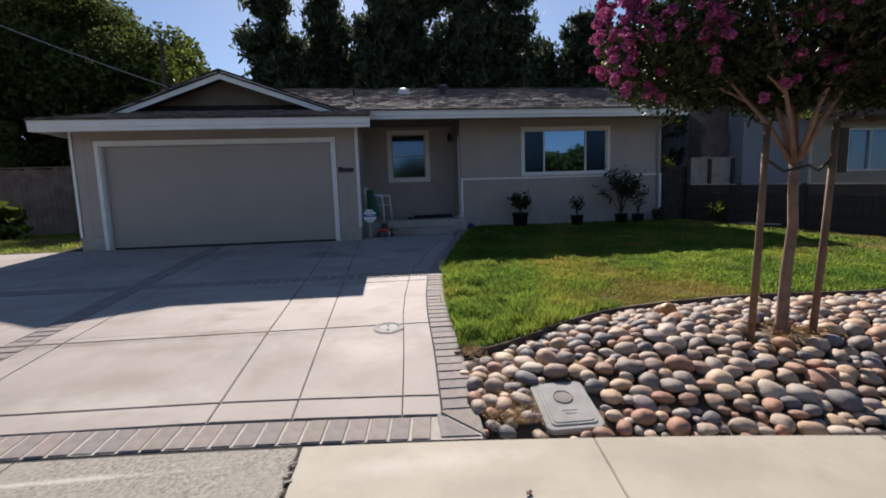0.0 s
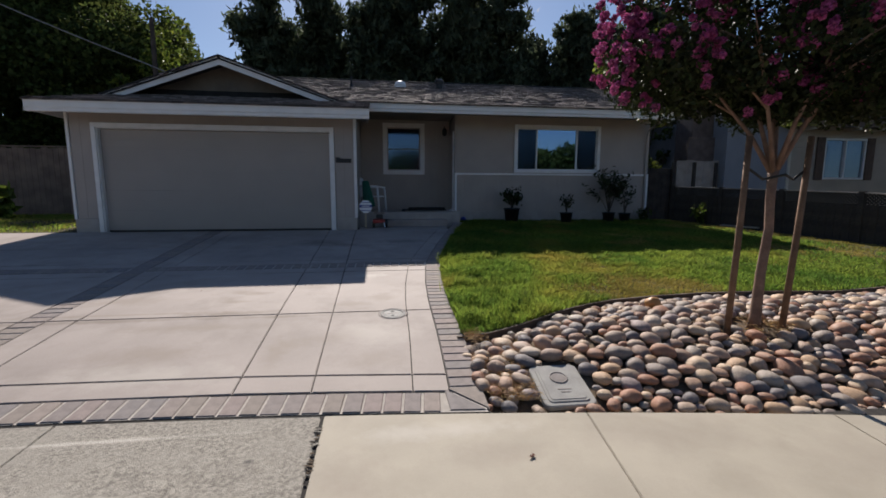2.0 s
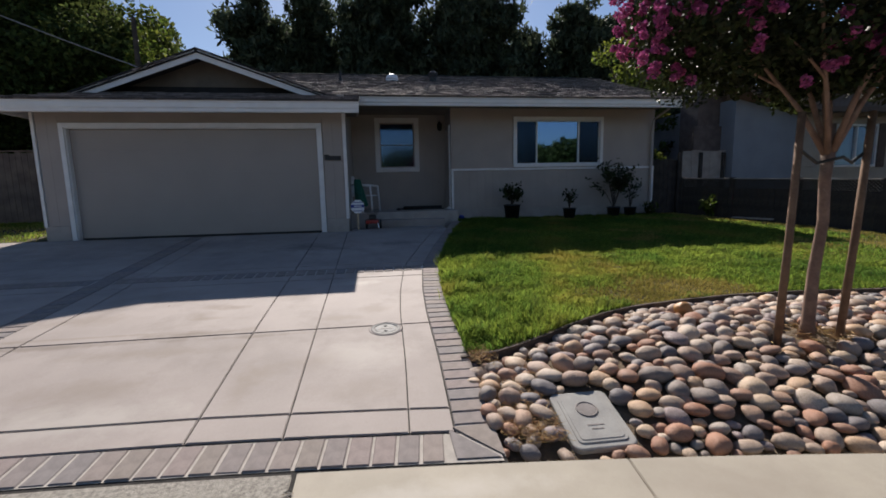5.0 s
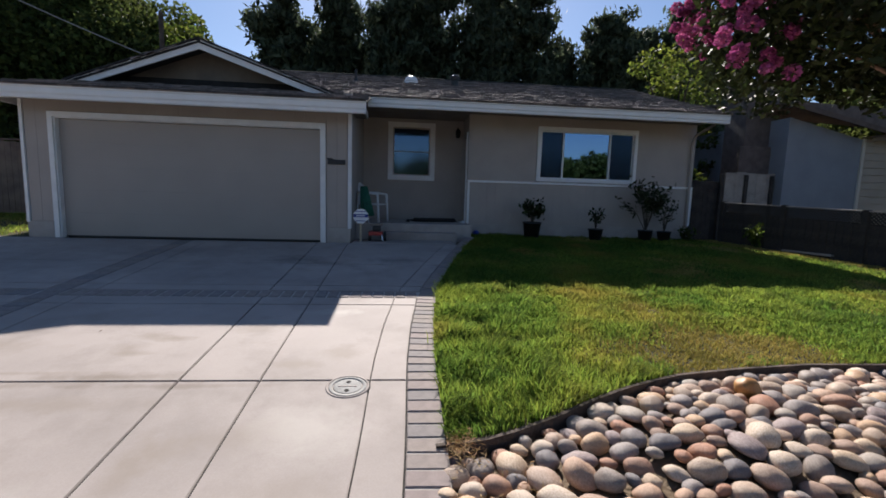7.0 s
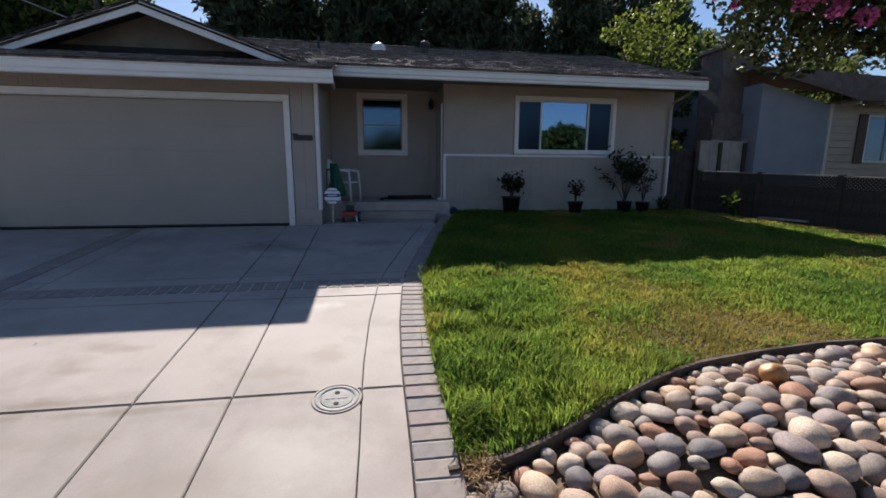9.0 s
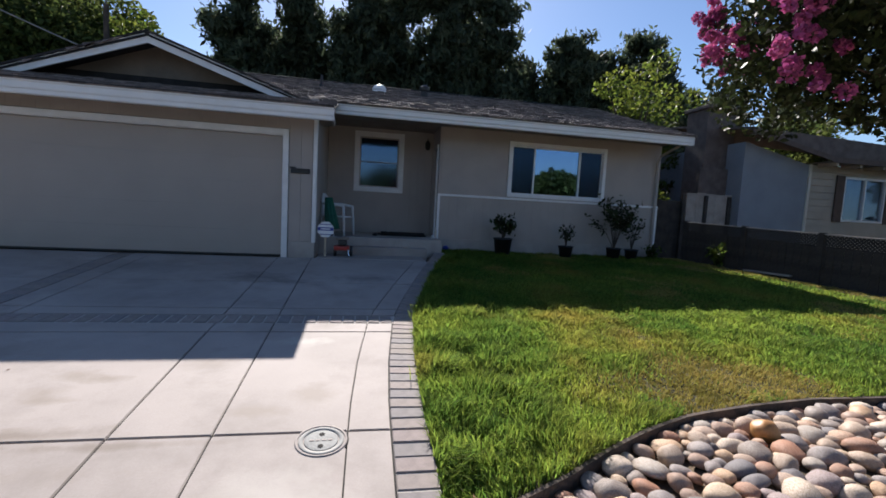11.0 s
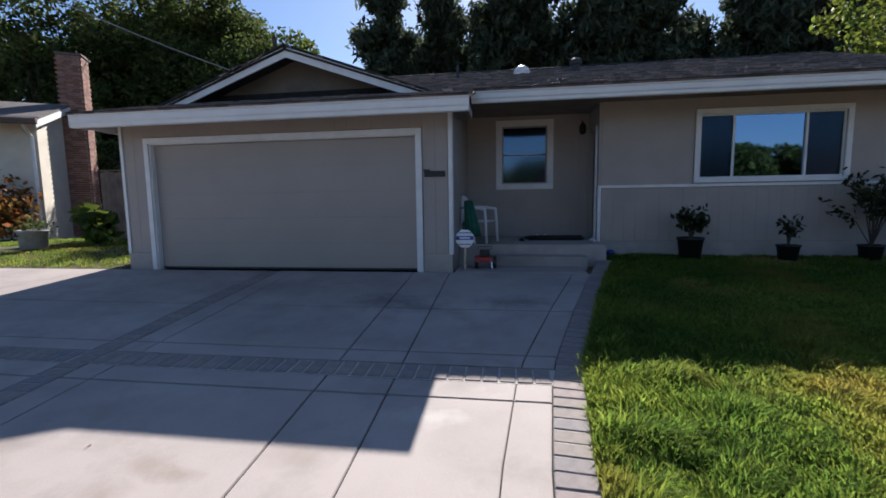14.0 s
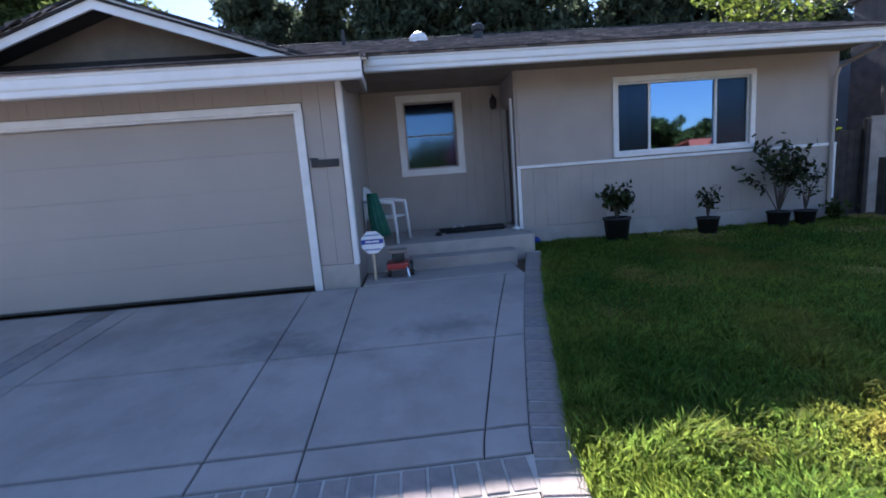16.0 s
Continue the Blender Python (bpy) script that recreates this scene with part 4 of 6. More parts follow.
part("gable_wall", prism([(7.45, 11.7, 3.40), (7.45, 15.0, 4.9), (7.45, 18.5, 3.40)], (0.12, 0, 0)), M_WALL, house)
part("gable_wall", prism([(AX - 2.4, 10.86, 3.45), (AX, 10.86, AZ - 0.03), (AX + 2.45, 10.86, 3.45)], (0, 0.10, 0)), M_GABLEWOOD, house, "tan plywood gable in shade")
# added black strip: the deep shade under the gable, put into colour
part("gable_flashing", boxed(AX - 2.2, 10.835, 3.47, AX + 2.25, 10.856, 3.705), M_FELT, house, "black strip along the gable foot, deepening the shade there")


def rake(x0, z0, x1, z1):
    part("rake_board", prism([(x0, 10.36, z0), (x1, 10.36, z1), (x1, 10.36, z1 - 0.175), (x0 + (0.30 if x0 < x1 else -0.30), 10.36, z0 - 0.055)], (0, 0.035, 0)), M_WHITE, house, "white rake board")
    part("rake_edge", prism([(x0, 10.33, z0 + 0.003), (x1, 10.33, z1 + 0.003), (x1, 10.33, z1 + 0.04), (x0, 10.33, z0 + 0.04)], (0, 0.07, 0)), M_FELT, house, "dark shingle edge")
    part("rake_soffit", prism([(x0, 10.40, z0 - 0.02), (x1, 10.40, z1 - 0.02), (x1, 10.86, z1 - 0.02), (x0, 10.86, z0 - 0.02)], (0, 0, -0.015)), M_SOFFIT, house)


rake(-6.10, 3.44, AX, AZ)
rake(-1.06, 3.45, AX, AZ)


def roof_z(y):
    return 3.522 + 0.343 * (y - 10.56)


dome = empty("skylight", "clear domed tubular skylight on the shingle roof", "skylight", at=(0.53, 13.7, roof_z(13.7) - 0.13))
part("flashing", lathe(bmesh.new(), [(0.24, -0.10), (0.22, 0.05), (0.19, 0.12)], sides=24), M_GUTTER, dome)
part("dome", lathe(bmesh.new(), [(0.19, 0.12), (0.185, 0.18), (0.15, 0.25), (0.08, 0.295), (0.01, 0.305)], sides=24), M_PLASTIC, dome, "bright white acrylic dome", True)
vent = empty("roof_vent", "dark sheet-metal roof vent box", "roof vent", at=(1.72, 13.5, roof_z(13.5) - 0.07))
part("stack", lathe(bmesh.new(), [(0.10, -0.1), (0.10, 0.20), (0.13, 0.21), (0.14, 0.30), (0.06, 0.36)], sides=16), M_BLACK, vent)
part("base_flashing", boxed(-0.2, -0.2, -0.06, 0.2, 0.2, 0.012), M_BLACK, vent)
pipe = empty("vent_pipe", "thin dark plumbing vent pipe", "vent pipe", at=(-0.92, 13.2, roof_z(13.2)))
part("pipe", tube(bmesh.new(), [(0, 0, -0.15), (0, 0, 0.30)], [0.03, 0.03], 10), M_BLACK, pipe)
part("boot", lathe(bmesh.new(), [(0.09, -0.04), (0.05, 0.06), (0.035, 0.10)], sides=12), M_BLACK, pipe)


# ---- yard: lawn, edging, rock bed ----
FENCE_A, FENCE_B = Vector((8.40, 11.45)), Vector((9.68, 4.6))


def fence_x(y):
    return FENCE_A.x + (FENCE_A.y - y) * (FENCE_B.x - FENCE_A.x) / (FENCE_A.y - FENCE_B.y)


def mapped(name, material, label, category, n_u, n_v, corner):
    v = [corner(i / n_u, j / n_v) for j in range(n_v + 1) for i in range(n_u + 1)]
    f = [(j * (n_u + 1) + i, j * (n_u + 1) + i + 1, (j + 1) * (n_u + 1) + i + 1, (j + 1) * (n_u + 1) + i) for j in range(n_v) for i in range(n_u)]
    return tagged(new(name, raw_mesh(name, v, f, material, True)), label, category, kind="structure")


def lawn_corner(u, w):
    y = 3.45 + w * (11.62 - 3.45)
    x0 = border_x(y) + 0.235
    x = x0 + u * (max(fence_x(y), x0 + 0.5) + 0.1 - x0)
    y = max(y, edging_y(x)) if x > 0.55 else y
    return x, y, yard_z(x, y) - 0.005


mapped("lawn_soil", M_SOIL, "soil and thatch under the front lawn", "lawn", 40, 40, lawn_corner)


def bed_dip(x, y):
    """The bed sinks towards the bender board and the sidewalk."""
    return 0.06 * min(1.0, max(0.0, (y - edging_y(x) + 0.6) / 0.5)) + 0.055 * min(1.0, max(0.0, 1.0 - (y - kerb_y(x)) / 0.42))


def bed_corner(u, w):
    x = 0.54 + u * 9.0
    y0, y1 = kerb_y(x), edging_y(x)
    y = y0 + w * (y1 - y0)
    return x, y, yard_z(x, y) - 0.02 - bed_dip(x, y)


mapped("rock_bed_soil", M_EARTH, "brown soil under the river rocks", "soil", 40, 16, bed_corner)

bm = bmesh.new()
pts = [(x, edging_y(x)) for x in np.linspace(0.55, 9.5, 60)]
for (xa, ya), (xb, yb) in zip(pts, pts[1:]):
    za, zb = yard_z(xa, ya), yard_z(xb, yb)
    q = [bm.verts.new(c) for c in ((xa, ya - 0.016, za - 0.14), (xb, yb - 0.016, zb - 0.14), (xb, yb - 0.016, zb + 0.012), (xa, ya - 0.016, za + 0.012), (xa, ya + 0.012, za - 0.14), (xb, yb + 0.012, zb - 0.14), (xb, yb + 0.012, zb + 0.012), (xa, ya + 0.012, za + 0.012))]
    for k in ((0, 1, 2, 3), (7, 6, 5, 4), (3, 2, 6, 7)):
        bm.faces.new([q[i] for i in k])
tagged(part("lawn_edging", bm, M_EDGING, None), "dark wooden bender board between rocks and lawn", "edging", kind="structure")

rng = np.random.default_rng(5)


def blades(name, xy, height, width, material, label):
    """Grass: one bent, tapered blade for each point of the ground."""
    n = len(xy)
    z = np.array([yard_z(a, b) if a > 0 else ground_z(b) for a, b in xy]) - 0.01
    base = np.column_stack([xy, z])
    ang = rng.uniform(0, 2 * np.pi, n)
    side = np.column_stack([np.cos(ang), np.sin(ang), np.zeros(n)])
    swirl = np.array([(noise.noise(Vector((a * 4.1, b * 4.1, 2))), noise.noise(Vector((a * 4.1, b * 4.1, 9)))) for a, b in xy])
    lean = rng.normal(0, 0.36, (n, 2)) + 0.75 * swirl
    h = height * rng.uniform(0.55, 1.25, n) * (1.0 + 0.7 * swirl[:, 0])
    mid = base + np.column_stack([lean * h[:, None] * 0.35, h * 0.62])
    tip = base + np.column_stack([lean * h[:, None] * 1.05, h * rng.uniform(0.75, 1.0, n)])
    w = (width * rng.uniform(0.7, 1.3, n))[:, None]
    v = np.stack([base - side * w, base + side * w, mid + side * w * 0.8, mid - side * w * 0.8, tip + side * w * 0.12, tip - side * w * 0.12], axis=1).reshape(-1, 3)
    k = np.arange(n)[:, None] * 6
    f = np.concatenate([k + np.array([[0, 1, 2, 3]]), k + np.array([[3, 2, 4, 5]])])
    return tagged(new(name, raw_mesh(name, v, f, material)), label, "grass", kind="stuff")


def lawn_points(n, x0, x1, y0, y1, edge=0.0):
    p = np.column_stack([rng.uniform(x0, x1, n), rng.uniform(y0, y1, n)])
    bx = np.interp(p[:, 1], [q[0] for q in BORDER], [q[1] for q in BORDER]) + 0.225
    ey = np.interp(p[:, 0], [q[0] for q in EDGE], [q[1] for q in EDGE]) + 0.02
    fx = FENCE_A.x + (FENCE_A.y - p[:, 1]) * (FENCE_B.x - FENCE_A.x) / (FENCE_A.y - FENCE_B.y) - 0.15
    keep = (p[:, 0] > bx) & (p[:, 1] > ey) & (p[:, 0] < fx)
    return p[keep]


def patchy(p):
    v = np.array([noise.noise(Vector((a * 0.55 + 3, b * 0.55, 0))) + 0.5 * noise.noise(Vector((a * 1.7, b * 1.7, 4))) for a, b in p])
    return v


allp = lawn_points(520000, 0.5, 9.6, 3.3, 11.55)
fade = np.clip(1.0 - 0.16 * np.maximum(allp[:, 0] - 3.8, 0) - 0.16 * np.maximum(allp[:, 1] - 7.2, 0), 0.22, 1.0)
allp = allp[rng.uniform(0, 1, len(allp)) < fade]
v = patchy(allp) + 0.22 * (allp[:, 0] - 4.2) / 4.0 - 0.10 + 0.42 * np.exp(-((allp[:, 0] - 3.0) / 1.6) ** 2 - ((allp[:, 1] - 4.62) / 0.5) ** 2) - 0.3 * (allp[:, 0] < 1.6) + 1.1 * (FENCE_A.x + (FENCE_A.y - allp[:, 1]) * (FENCE_B.x - FENCE_A.x) / (FENCE_A.y - FENCE_B.y) - allp[:, 0] < 0.75)
dry = v > rng.normal(0.34, 0.16, len(v))
h = np.where(allp[:, 0] < 1.7, 0.088, 0.062) * (1.0 - 0.45 * np.clip(v, -0.6, 0.6))
far_w = 0.0036 + 0.0009 * np.clip(allp[:, 1] - 4, 0, 5)
blades("lawn_grass", allp[~dry], h[~dry], far_w[~dry], M_GRASS, "bright green front lawn grass, uneven and tufted")
blades("dry_lawn_grass", allp[dry], h[dry] * 0.75, far_w[dry], M_DRYGRASS, "yellowed dry patches of the front lawn")
tufts = np.concatenate([np.column_stack([rng.normal(cx, 0.05, 90), rng.normal(cy, 0.05, 90)]) for cx, cy in ((0.86, 6.35), (0.85, 5.5), (0.98, 5.9), (0.78, 4.9), (0.9, 4.3), (0.8, 3.85), (1.5, 6.6), (2.6, 6.8), (1.2, 3.9), (1.05, 6.7), (3.6, 6.9))])
blades("grass_tufts", tufts, np.full(len(tufts), 0.15), 0.0045, M_GRASS, "long unmown grass tufts beside the pavers")
strip = lawn_points(60000, 0.5, 1.9, 3.4, 10.5)
strip = strip[strip[:, 0] - np.interp(strip[:, 1], [q[0] for q in BORDER], [q[1] for q in BORDER]) < 0.36]
blades("edge_grass", strip, np.full(len(strip), 0.085), 0.0042, M_GRASS, "dense grass fringe along the paver border")

# side yard beyond the garage
sheet("side_lawn_soil", list(np.linspace(-16, -6.5, 12)), [9.66, 11, 12.5, 14.6], lambda x, y: ground_z(y) - 0.005, M_SOIL, "thin soil of the side lawn", "lawn")
p = np.column_stack([rng.uniform(-14, -6.6, 26000), rng.uniform(9.75, 14.5, 26000)])
keep = patchy(p) + 0.5 * np.clip((p[:, 0] + 8.2) / 1.6, 0, 1) < 0.35
blades("side_grass", p[keep], np.full(keep.sum(), 0.06), 0.006, M_GRASS, "short green side lawn with bare patches")
p = np.column_stack([rng.uniform(-10, -6.6, 5000), rng.uniform(9.75, 14.5, 5000)])
blades("dry_side_grass", p, np.full(len(p), 0.05), 0.006, M_DRYGRASS, "dry straw-coloured grass beside the garage")
sheet("side_path", [-14, -8.6], [7.9, 8.8, 9.64], lambda x, y: ground_z(y) + 0.0, M_CONCRETE, "pale concrete strip beside the driveway", "path")

# river rocks
TREE = (3.27, 3.12)
BOXC = (1.165, 2.545)


def rock_mesh(seed, level):
    bm = bmesh.new()
    bmesh.ops.create_icosphere(bm, subdivisions=level, radius=1.0)
    o = Vector((seed * 3.7, seed * 1.9, seed * 0.7))
    for v in bm.verts:
        d = 1.0 + 0.22 * noise.noise(v.co * 0.9 + o) + 0.07 * noise.noise(v.co * 2.3 + o)
        v.co = v.co * d
        v.co.z = v.co.z * (1.0 if v.co.z > 0 else 0.8)
    return mesh_of("rock", bm, M_ROCK, True)


rock_meshes = [rock_mesh(k, 3) for k in range(9)]
far_meshes = [rock_mesh(k, 2) for k in range(9)]
rng = np.random.default_rng(8)
rocks = empty("river_rocks", "mixed grey, tan and rust rounded river rocks packed in a bed", "rocks", "stuff")
placed = []
px, py, pr = np.zeros(4000), np.zeros(4000), np.zeros(4000)
count = 0
for trial in range(60000):
    big = trial < 14000
    r = rng.uniform(0.052, 0.086) if big else rng.uniform(0.034, 0.055)
    x = rng.uniform(0.58, 9.0)
    y = rng.uniform(0.9, 4.7)
    if y < kerb_y(x) + 0.28:
        r *= 0.82
    if not kerb_y(x) + r * 1.15 < y < edging_y(x) - r * 1.15:
        continue
    if abs(x - BOXC[0]) < 0.19 + r * 0.9 and abs(y - BOXC[1]) < 0.24 + r * 0.9:
        continue
    if (x - TREE[0]) ** 2 + (y - TREE[1]) ** 2 < 0.05 or (x - 2.93) ** 2 + (y - 3.05) ** 2 < 0.008 or (x - 3.46) ** 2 + (y - 3.05) ** 2 < 0.008:
        continue
    if (x - 2.70) ** 2 + (y - 3.78) ** 2 < (0.07 + r) ** 2:
        continue
    if count and np.any(((px[:count] - x) / 1.12) ** 2 + ((py[:count] - y) / 0.9) ** 2 < (0.87 * (pr[:count] + r)) ** 2):
        continue
    px[count], py[count], pr[count] = x, y, r
    count += 1
order = sorted(range(count), key=lambda i: (px[i] - 1.5) ** 2 + (py[i] - 2.8) ** 2)
far_v, far_f, far_n = [], [], 0
for n, i in enumerate(order):
    x, y, r = float(px[i]), float(py[i]), float(pr[i])
    m = Matrix.Translation((x, y, yard_z(x, y) - bed_dip(x, y) + 0.22 * r + float(rng.uniform(-0.01, 0.012)))) @ Euler((float(rng.normal(0, 0.16)), float(rng.normal(0, 0.16)), float(rng.uniform(-1.5, 1.5)))).to_matrix().to_4x4() @ Matrix.Diagonal((r * float(rng.uniform(1.05, 1.35)), r * float(rng.uniform(0.9, 1.1)), r * float(rng.uniform(0.6, 0.86)), 1))
    if n < 330:
        shared("rock", rock_meshes[n % 9], rocks, m)
    else:
        src = far_meshes[n % 9]
        vv = np.empty(len(src.vertices) * 3, np.float32)
        src.vertices.foreach_get("co", vv)
        vv = vv.reshape(-1, 3) @ np.array(m.to_3x3()).T + np.array(m.translation)
        ff = np.empty(len(src.polygons) * 3, np.int32)
        src.polygons.foreach_get("vertices", ff)
        far_v.append(vv)
        far_f.append(ff.reshape(-1, 3) + far_n)
        far_n += len(vv)
ob = new("rocks_beyond", raw_mesh("rocks_beyond", np.concatenate(far_v), np.concatenate(far_f), M_ROCKFAR, True))
ob.parent = rocks
ob["kind"] = "stuff"
yrock = part("ochre_rock", bmesh.new(), M_YROCK, None)
bm = bmesh.new()
bmesh.ops.create_icosphere(bm, subdivisions=3, radius=1.0)
for w in bm.verts:
    w.co = Vector((w.co.x * 0.082, w.co.y * 0.075, w.co.z * 0.07)) * (1 + 0.2 * noise.noise(w.co * 1.3))
yrock.data = mesh_of("ochre_rock", bm, M_YROCK, True)
yrock.location = (2.70, 3.78, yard_z(2.70, 3.78) + 0.035)
tagged(yrock, "bright ochre rounded river rock on the bed", "rock")

def round_plate(hx, hy, corner, z0, z1, soft):
    """A flat lid with round corners and a softened upper edge."""
    bm = bmesh.new()
    rings = []
    for inset, z in ((0.0, z0), (0.0, z1 - soft), (soft * 0.3, z1 - soft * 0.3), (soft, z1)):
        ring = []
        for k, (sx, sy) in enumerate(((1, 1), (-1, 1), (-1, -1), (1, -1))):
            for n in range(7):
                a = math.radians(90 * k + 15 * n)
                ring.append(bm.verts.new((sx * (hx - corner) + (corner - inset) * math.cos(a), sy * (hy - corner) + (corner - inset) * math.sin(a), z)))
        rings.append(ring)
    for low, high in zip(rings, rings[1:]):
        for k in range(28):
            bm.faces.new((low[k], low[(k + 1) % 28], high[(k + 1) % 28], high[k]))
    bm.faces.new(rings[-1])
    bm.faces.new(rings[0][::-1])
    return bm


box_front = yard_z(BOXC[0], BOXC[1] - 0.24) - bed_dip(BOXC[0], BOXC[1] - 0.24)
box_back = yard_z(BOXC[0], BOXC[1] + 0.24) - bed_dip(BOXC[0], BOXC[1] + 0.24)
ubox = empty("utility_box", "grey concrete utility box with round iron lid set among rocks", "utility box", at=(BOXC[0], BOXC[1], (box_front + box_back) / 2 - 0.003))
ubox.rotation_euler = (math.atan2(box_back - box_front, 0.48), -0.02, -0.05)
part("collar", round_plate(0.185, 0.235, 0.05, -0.10, 0.016, 0.010), M_BOX, ubox)
cover = part("cover", round_plate(0.148, 0.197, 0.035, 0.010, 0.022, 0.005), M_BOX, ubox)
part("rim", round_plate(0.128, 0.177, 0.025, 0.020, 0.0255, 0.003), M_BOX, cover)
part("round_lid", lathe(bmesh.new(), [(0.066, 0.02), (0.066, 0.030), (0.061, 0.032), (0.055, 0.028), (0.0, 0.028)], (0, 0.06, 0), 28), M_LID, cover, "worn iron reading lid")
part("lettering_bar", boxed(-0.05, -0.075, 0.022, 0.05, -0.066, 0.0275), M_LID, cover)
part("lettering_bar", boxed(-0.035, -0.105, 0.022, 0.035, -0.097, 0.0275), M_LID, cover)


def litter(name, centre, spread, n, size, material, label, lift=0.02):
    c = np.column_stack([rng.normal(centre[0], spread[0], n), rng.normal(centre[1], spread[1], n), np.zeros(n)])
    c = c[(c[:, 0] > 0.6) & (c[:, 1] > 2.36)]
    c = c[(abs(c[:, 0] - BOXC[0]) > 0.20) | (abs(c[:, 1] - BOXC[1]) > 0.25)]
    n = len(c)
    c[:, 2] = [yard_z(a, b) + lift + rng.uniform(0, 0.03) for a, b in c[:, :2]]
    vv, ff = quads(c, np.full(n, size), rng, 0.10, 0.75)
    return tagged(new(name, raw_mesh(name, vv, ff, material)), label, "litter", kind="stuff")


litter("dry_needles", (0.84, 2.56), (0.12, 0.24), 1700, 0.026, M_STRAW, "rusty dry needles between rocks beside the driveway", 0.005)
litter("dry_needles", (3.35, 3.05), (0.16, 0.10), 320, 0.035, M_STRAW, "dry litter round the young tree's foot", 0.03)
litter("dry_weeds", (0.68, 3.36), (0.06, 0.07), 320, 0.024, M_STRAW, "pale dry weeds at the lawn corner", 0.03)
leaf = part("fallen_leaf", bmesh.new(), M_TRUNK, None)
bm = bmesh.new()
for k in range(7):
    a = k * 0.9
    q = [bm.verts.new((0.022 * math.cos(a + t) * s + 0.006 * k, 0.016 * math.sin(a + t) * s, 0.004 + 0.012 * abs(math.sin(2 * t + k)))) for t, s in ((0, 1), (1.2, 0.6), (2.4, 1), (3.9, 0.7))]
    bm.faces.new(q)
leaf.data = mesh_of("fallen_leaf", bm, M_LEAFLITTER)
leaf.matrix_basis = pose(0.67, 1.775, ground_z(1.775) + 0.001, 0, 0, 35) @ Matrix.Diagonal((0.62, 0.85, 0.8, 1))
tagged(leaf, "crumpled brown leaf lying on the sidewalk", "leaf")
leaf = tagged(new("fallen_leaf", leaf.data.copy()), "curled dark leaf lying on the driveway concrete", "leaf")
leaf.matrix_basis = pose(-2.24, 5.07, ground_z(5.07) + 0.001, 0, 0, 70) @ Matrix.Diagonal((0.4, 0.32, 0.5, 1))

# ---- young flowering tree with its stakes ----
rng = np.random.default_rng(31)
tree = empty("crape_myrtle_tree", "young crape myrtle with pink blossom and smooth tan trunk", "tree", at=(TREE[0], TREE[1], yard_z(*TREE)))
bm = bmesh.new()
tube(bm, [(0.0, 0, -0.05), (0.0, 0.0, 0.1), (0.02, 0.01, 0.5), (0.05, 0.0, 0.9), (0.03, 0.0, 1.2), (0.04, 0, 1.42)], [0.068, 0.046, 0.039, 0.036, 0.036, 0.044], 12)
part("trunk", bm, M_BARK, tree, "smooth mottled tan trunk", True)
ends = []
for k, (az, sp, hh) in enumerate(((2.9, 0.75, 0.9), (2.3, 0.5, 1.4), (0.3, 0.95, 0.85), (0.9, 0.5, 1.5), (-0.6, 0.6, 1.1), (3.7, 0.7, 0.9), (1.6, 0.3, 1.7), (4.6, 0.6, 1.1))):
    dx, dy = math.cos(az) * sp, math.sin(az) * sp
    bm = bmesh.new()
    tube(bm, [(0.04, 0, 1.36), (0.04 + dx * 0.3, dy * 0.3, 1.4 + hh * 0.36), (0.04 + dx * 0.7, dy * 0.7, 1.4 + hh * 0.75), (0.04 + dx * 1.1, dy * 1.1, 1.4 + hh * 1.15)], [0.024, 0.018, 0.011, 0.005], 8)
    for j in range(4):
        a2 = az + rng.normal(0, 1.0)
        b0 = Vector((0.04 + dx * (0.5 + 0.15 * j), dy * (0.5 + 0.15 * j), 1.4 + hh * (0.55 + 0.15 * j)))
        tube(bm, [b0, b0 + Vector((0.25 * math.cos(a2), 0.25 * math.sin(a2), 0.18)), b0 + Vector((0.5 * math.cos(a2), 0.5 * math.sin(a2), 0.30))], [0.012, 0.008, 0.003], 6)
    part("limb", bm, M_BARK, tree, "", True)
lobes = []
for k in range(58):
    a = rng.uniform(0, 2 * np.pi)
    rr = 1.32 * np.sqrt(rng.uniform(0.02, 1))
    z = 2.24 + rng.uniform(0, 1) * 1.9
    edge = 1.0 - 0.35 * max(0, (z - 2.9)) - 0.1 * max(0, 2.3 - z)
    lobes.append((rr * edge * math.cos(a), rr * edge * math.sin(a), z, rng.uniform(0.26, 0.46)))
lobes += [(-1.25, 0.1, 2.35, 0.28), (-1.12, -0.3, 2.25, 0.26), (-1.05, 0.35, 2.25, 0.28), (0.9, 0.2, 2.1, 0.33), (1.3, 0.0, 2.12, 0.35), (0.4, 0.6, 2.2, 0.33), (-0.6, -0.4, 2.2, 0.3), (1.6, 0.3, 2.15, 0.4), (1.0, -0.6, 2.15, 0.4), (0.0, 0.0, 2.2, 0.45), (0.5, -0.3, 2.35, 0.45), (-0.5, 0.4, 2.3, 0.45)]
lobes += [(float(rng.normal(0.25, 0.6)), float(rng.normal(-0.2, 0.45)), float(rng.uniform(1.98, 2.2)), float(rng.uniform(0.2, 0.32))) for k in range(20)]
cs, ss = [], []
for lx, ly, lz, lr in lobes:
    n = int(2600 * lr * lr / 0.13) // 2
    d = rng.normal(size=(n, 3))
    d /= np.linalg.norm(d, axis=1, keepdims=True)
    cs.append(np.array([lx, ly, lz]) + d * lr * rng.uniform(0.35, 1.08, (n, 1)) ** 0.6 * np.array([1, 1, 0.85]))
    ss.append(rng.uniform(0.017, 0.033, n))
vv, ff = quads(np.concatenate(cs), np.concatenate(ss), rng, 0.52)
crown = new("crown", raw_mesh("crown", vv, ff, M_LEAF))
crown.parent = tree
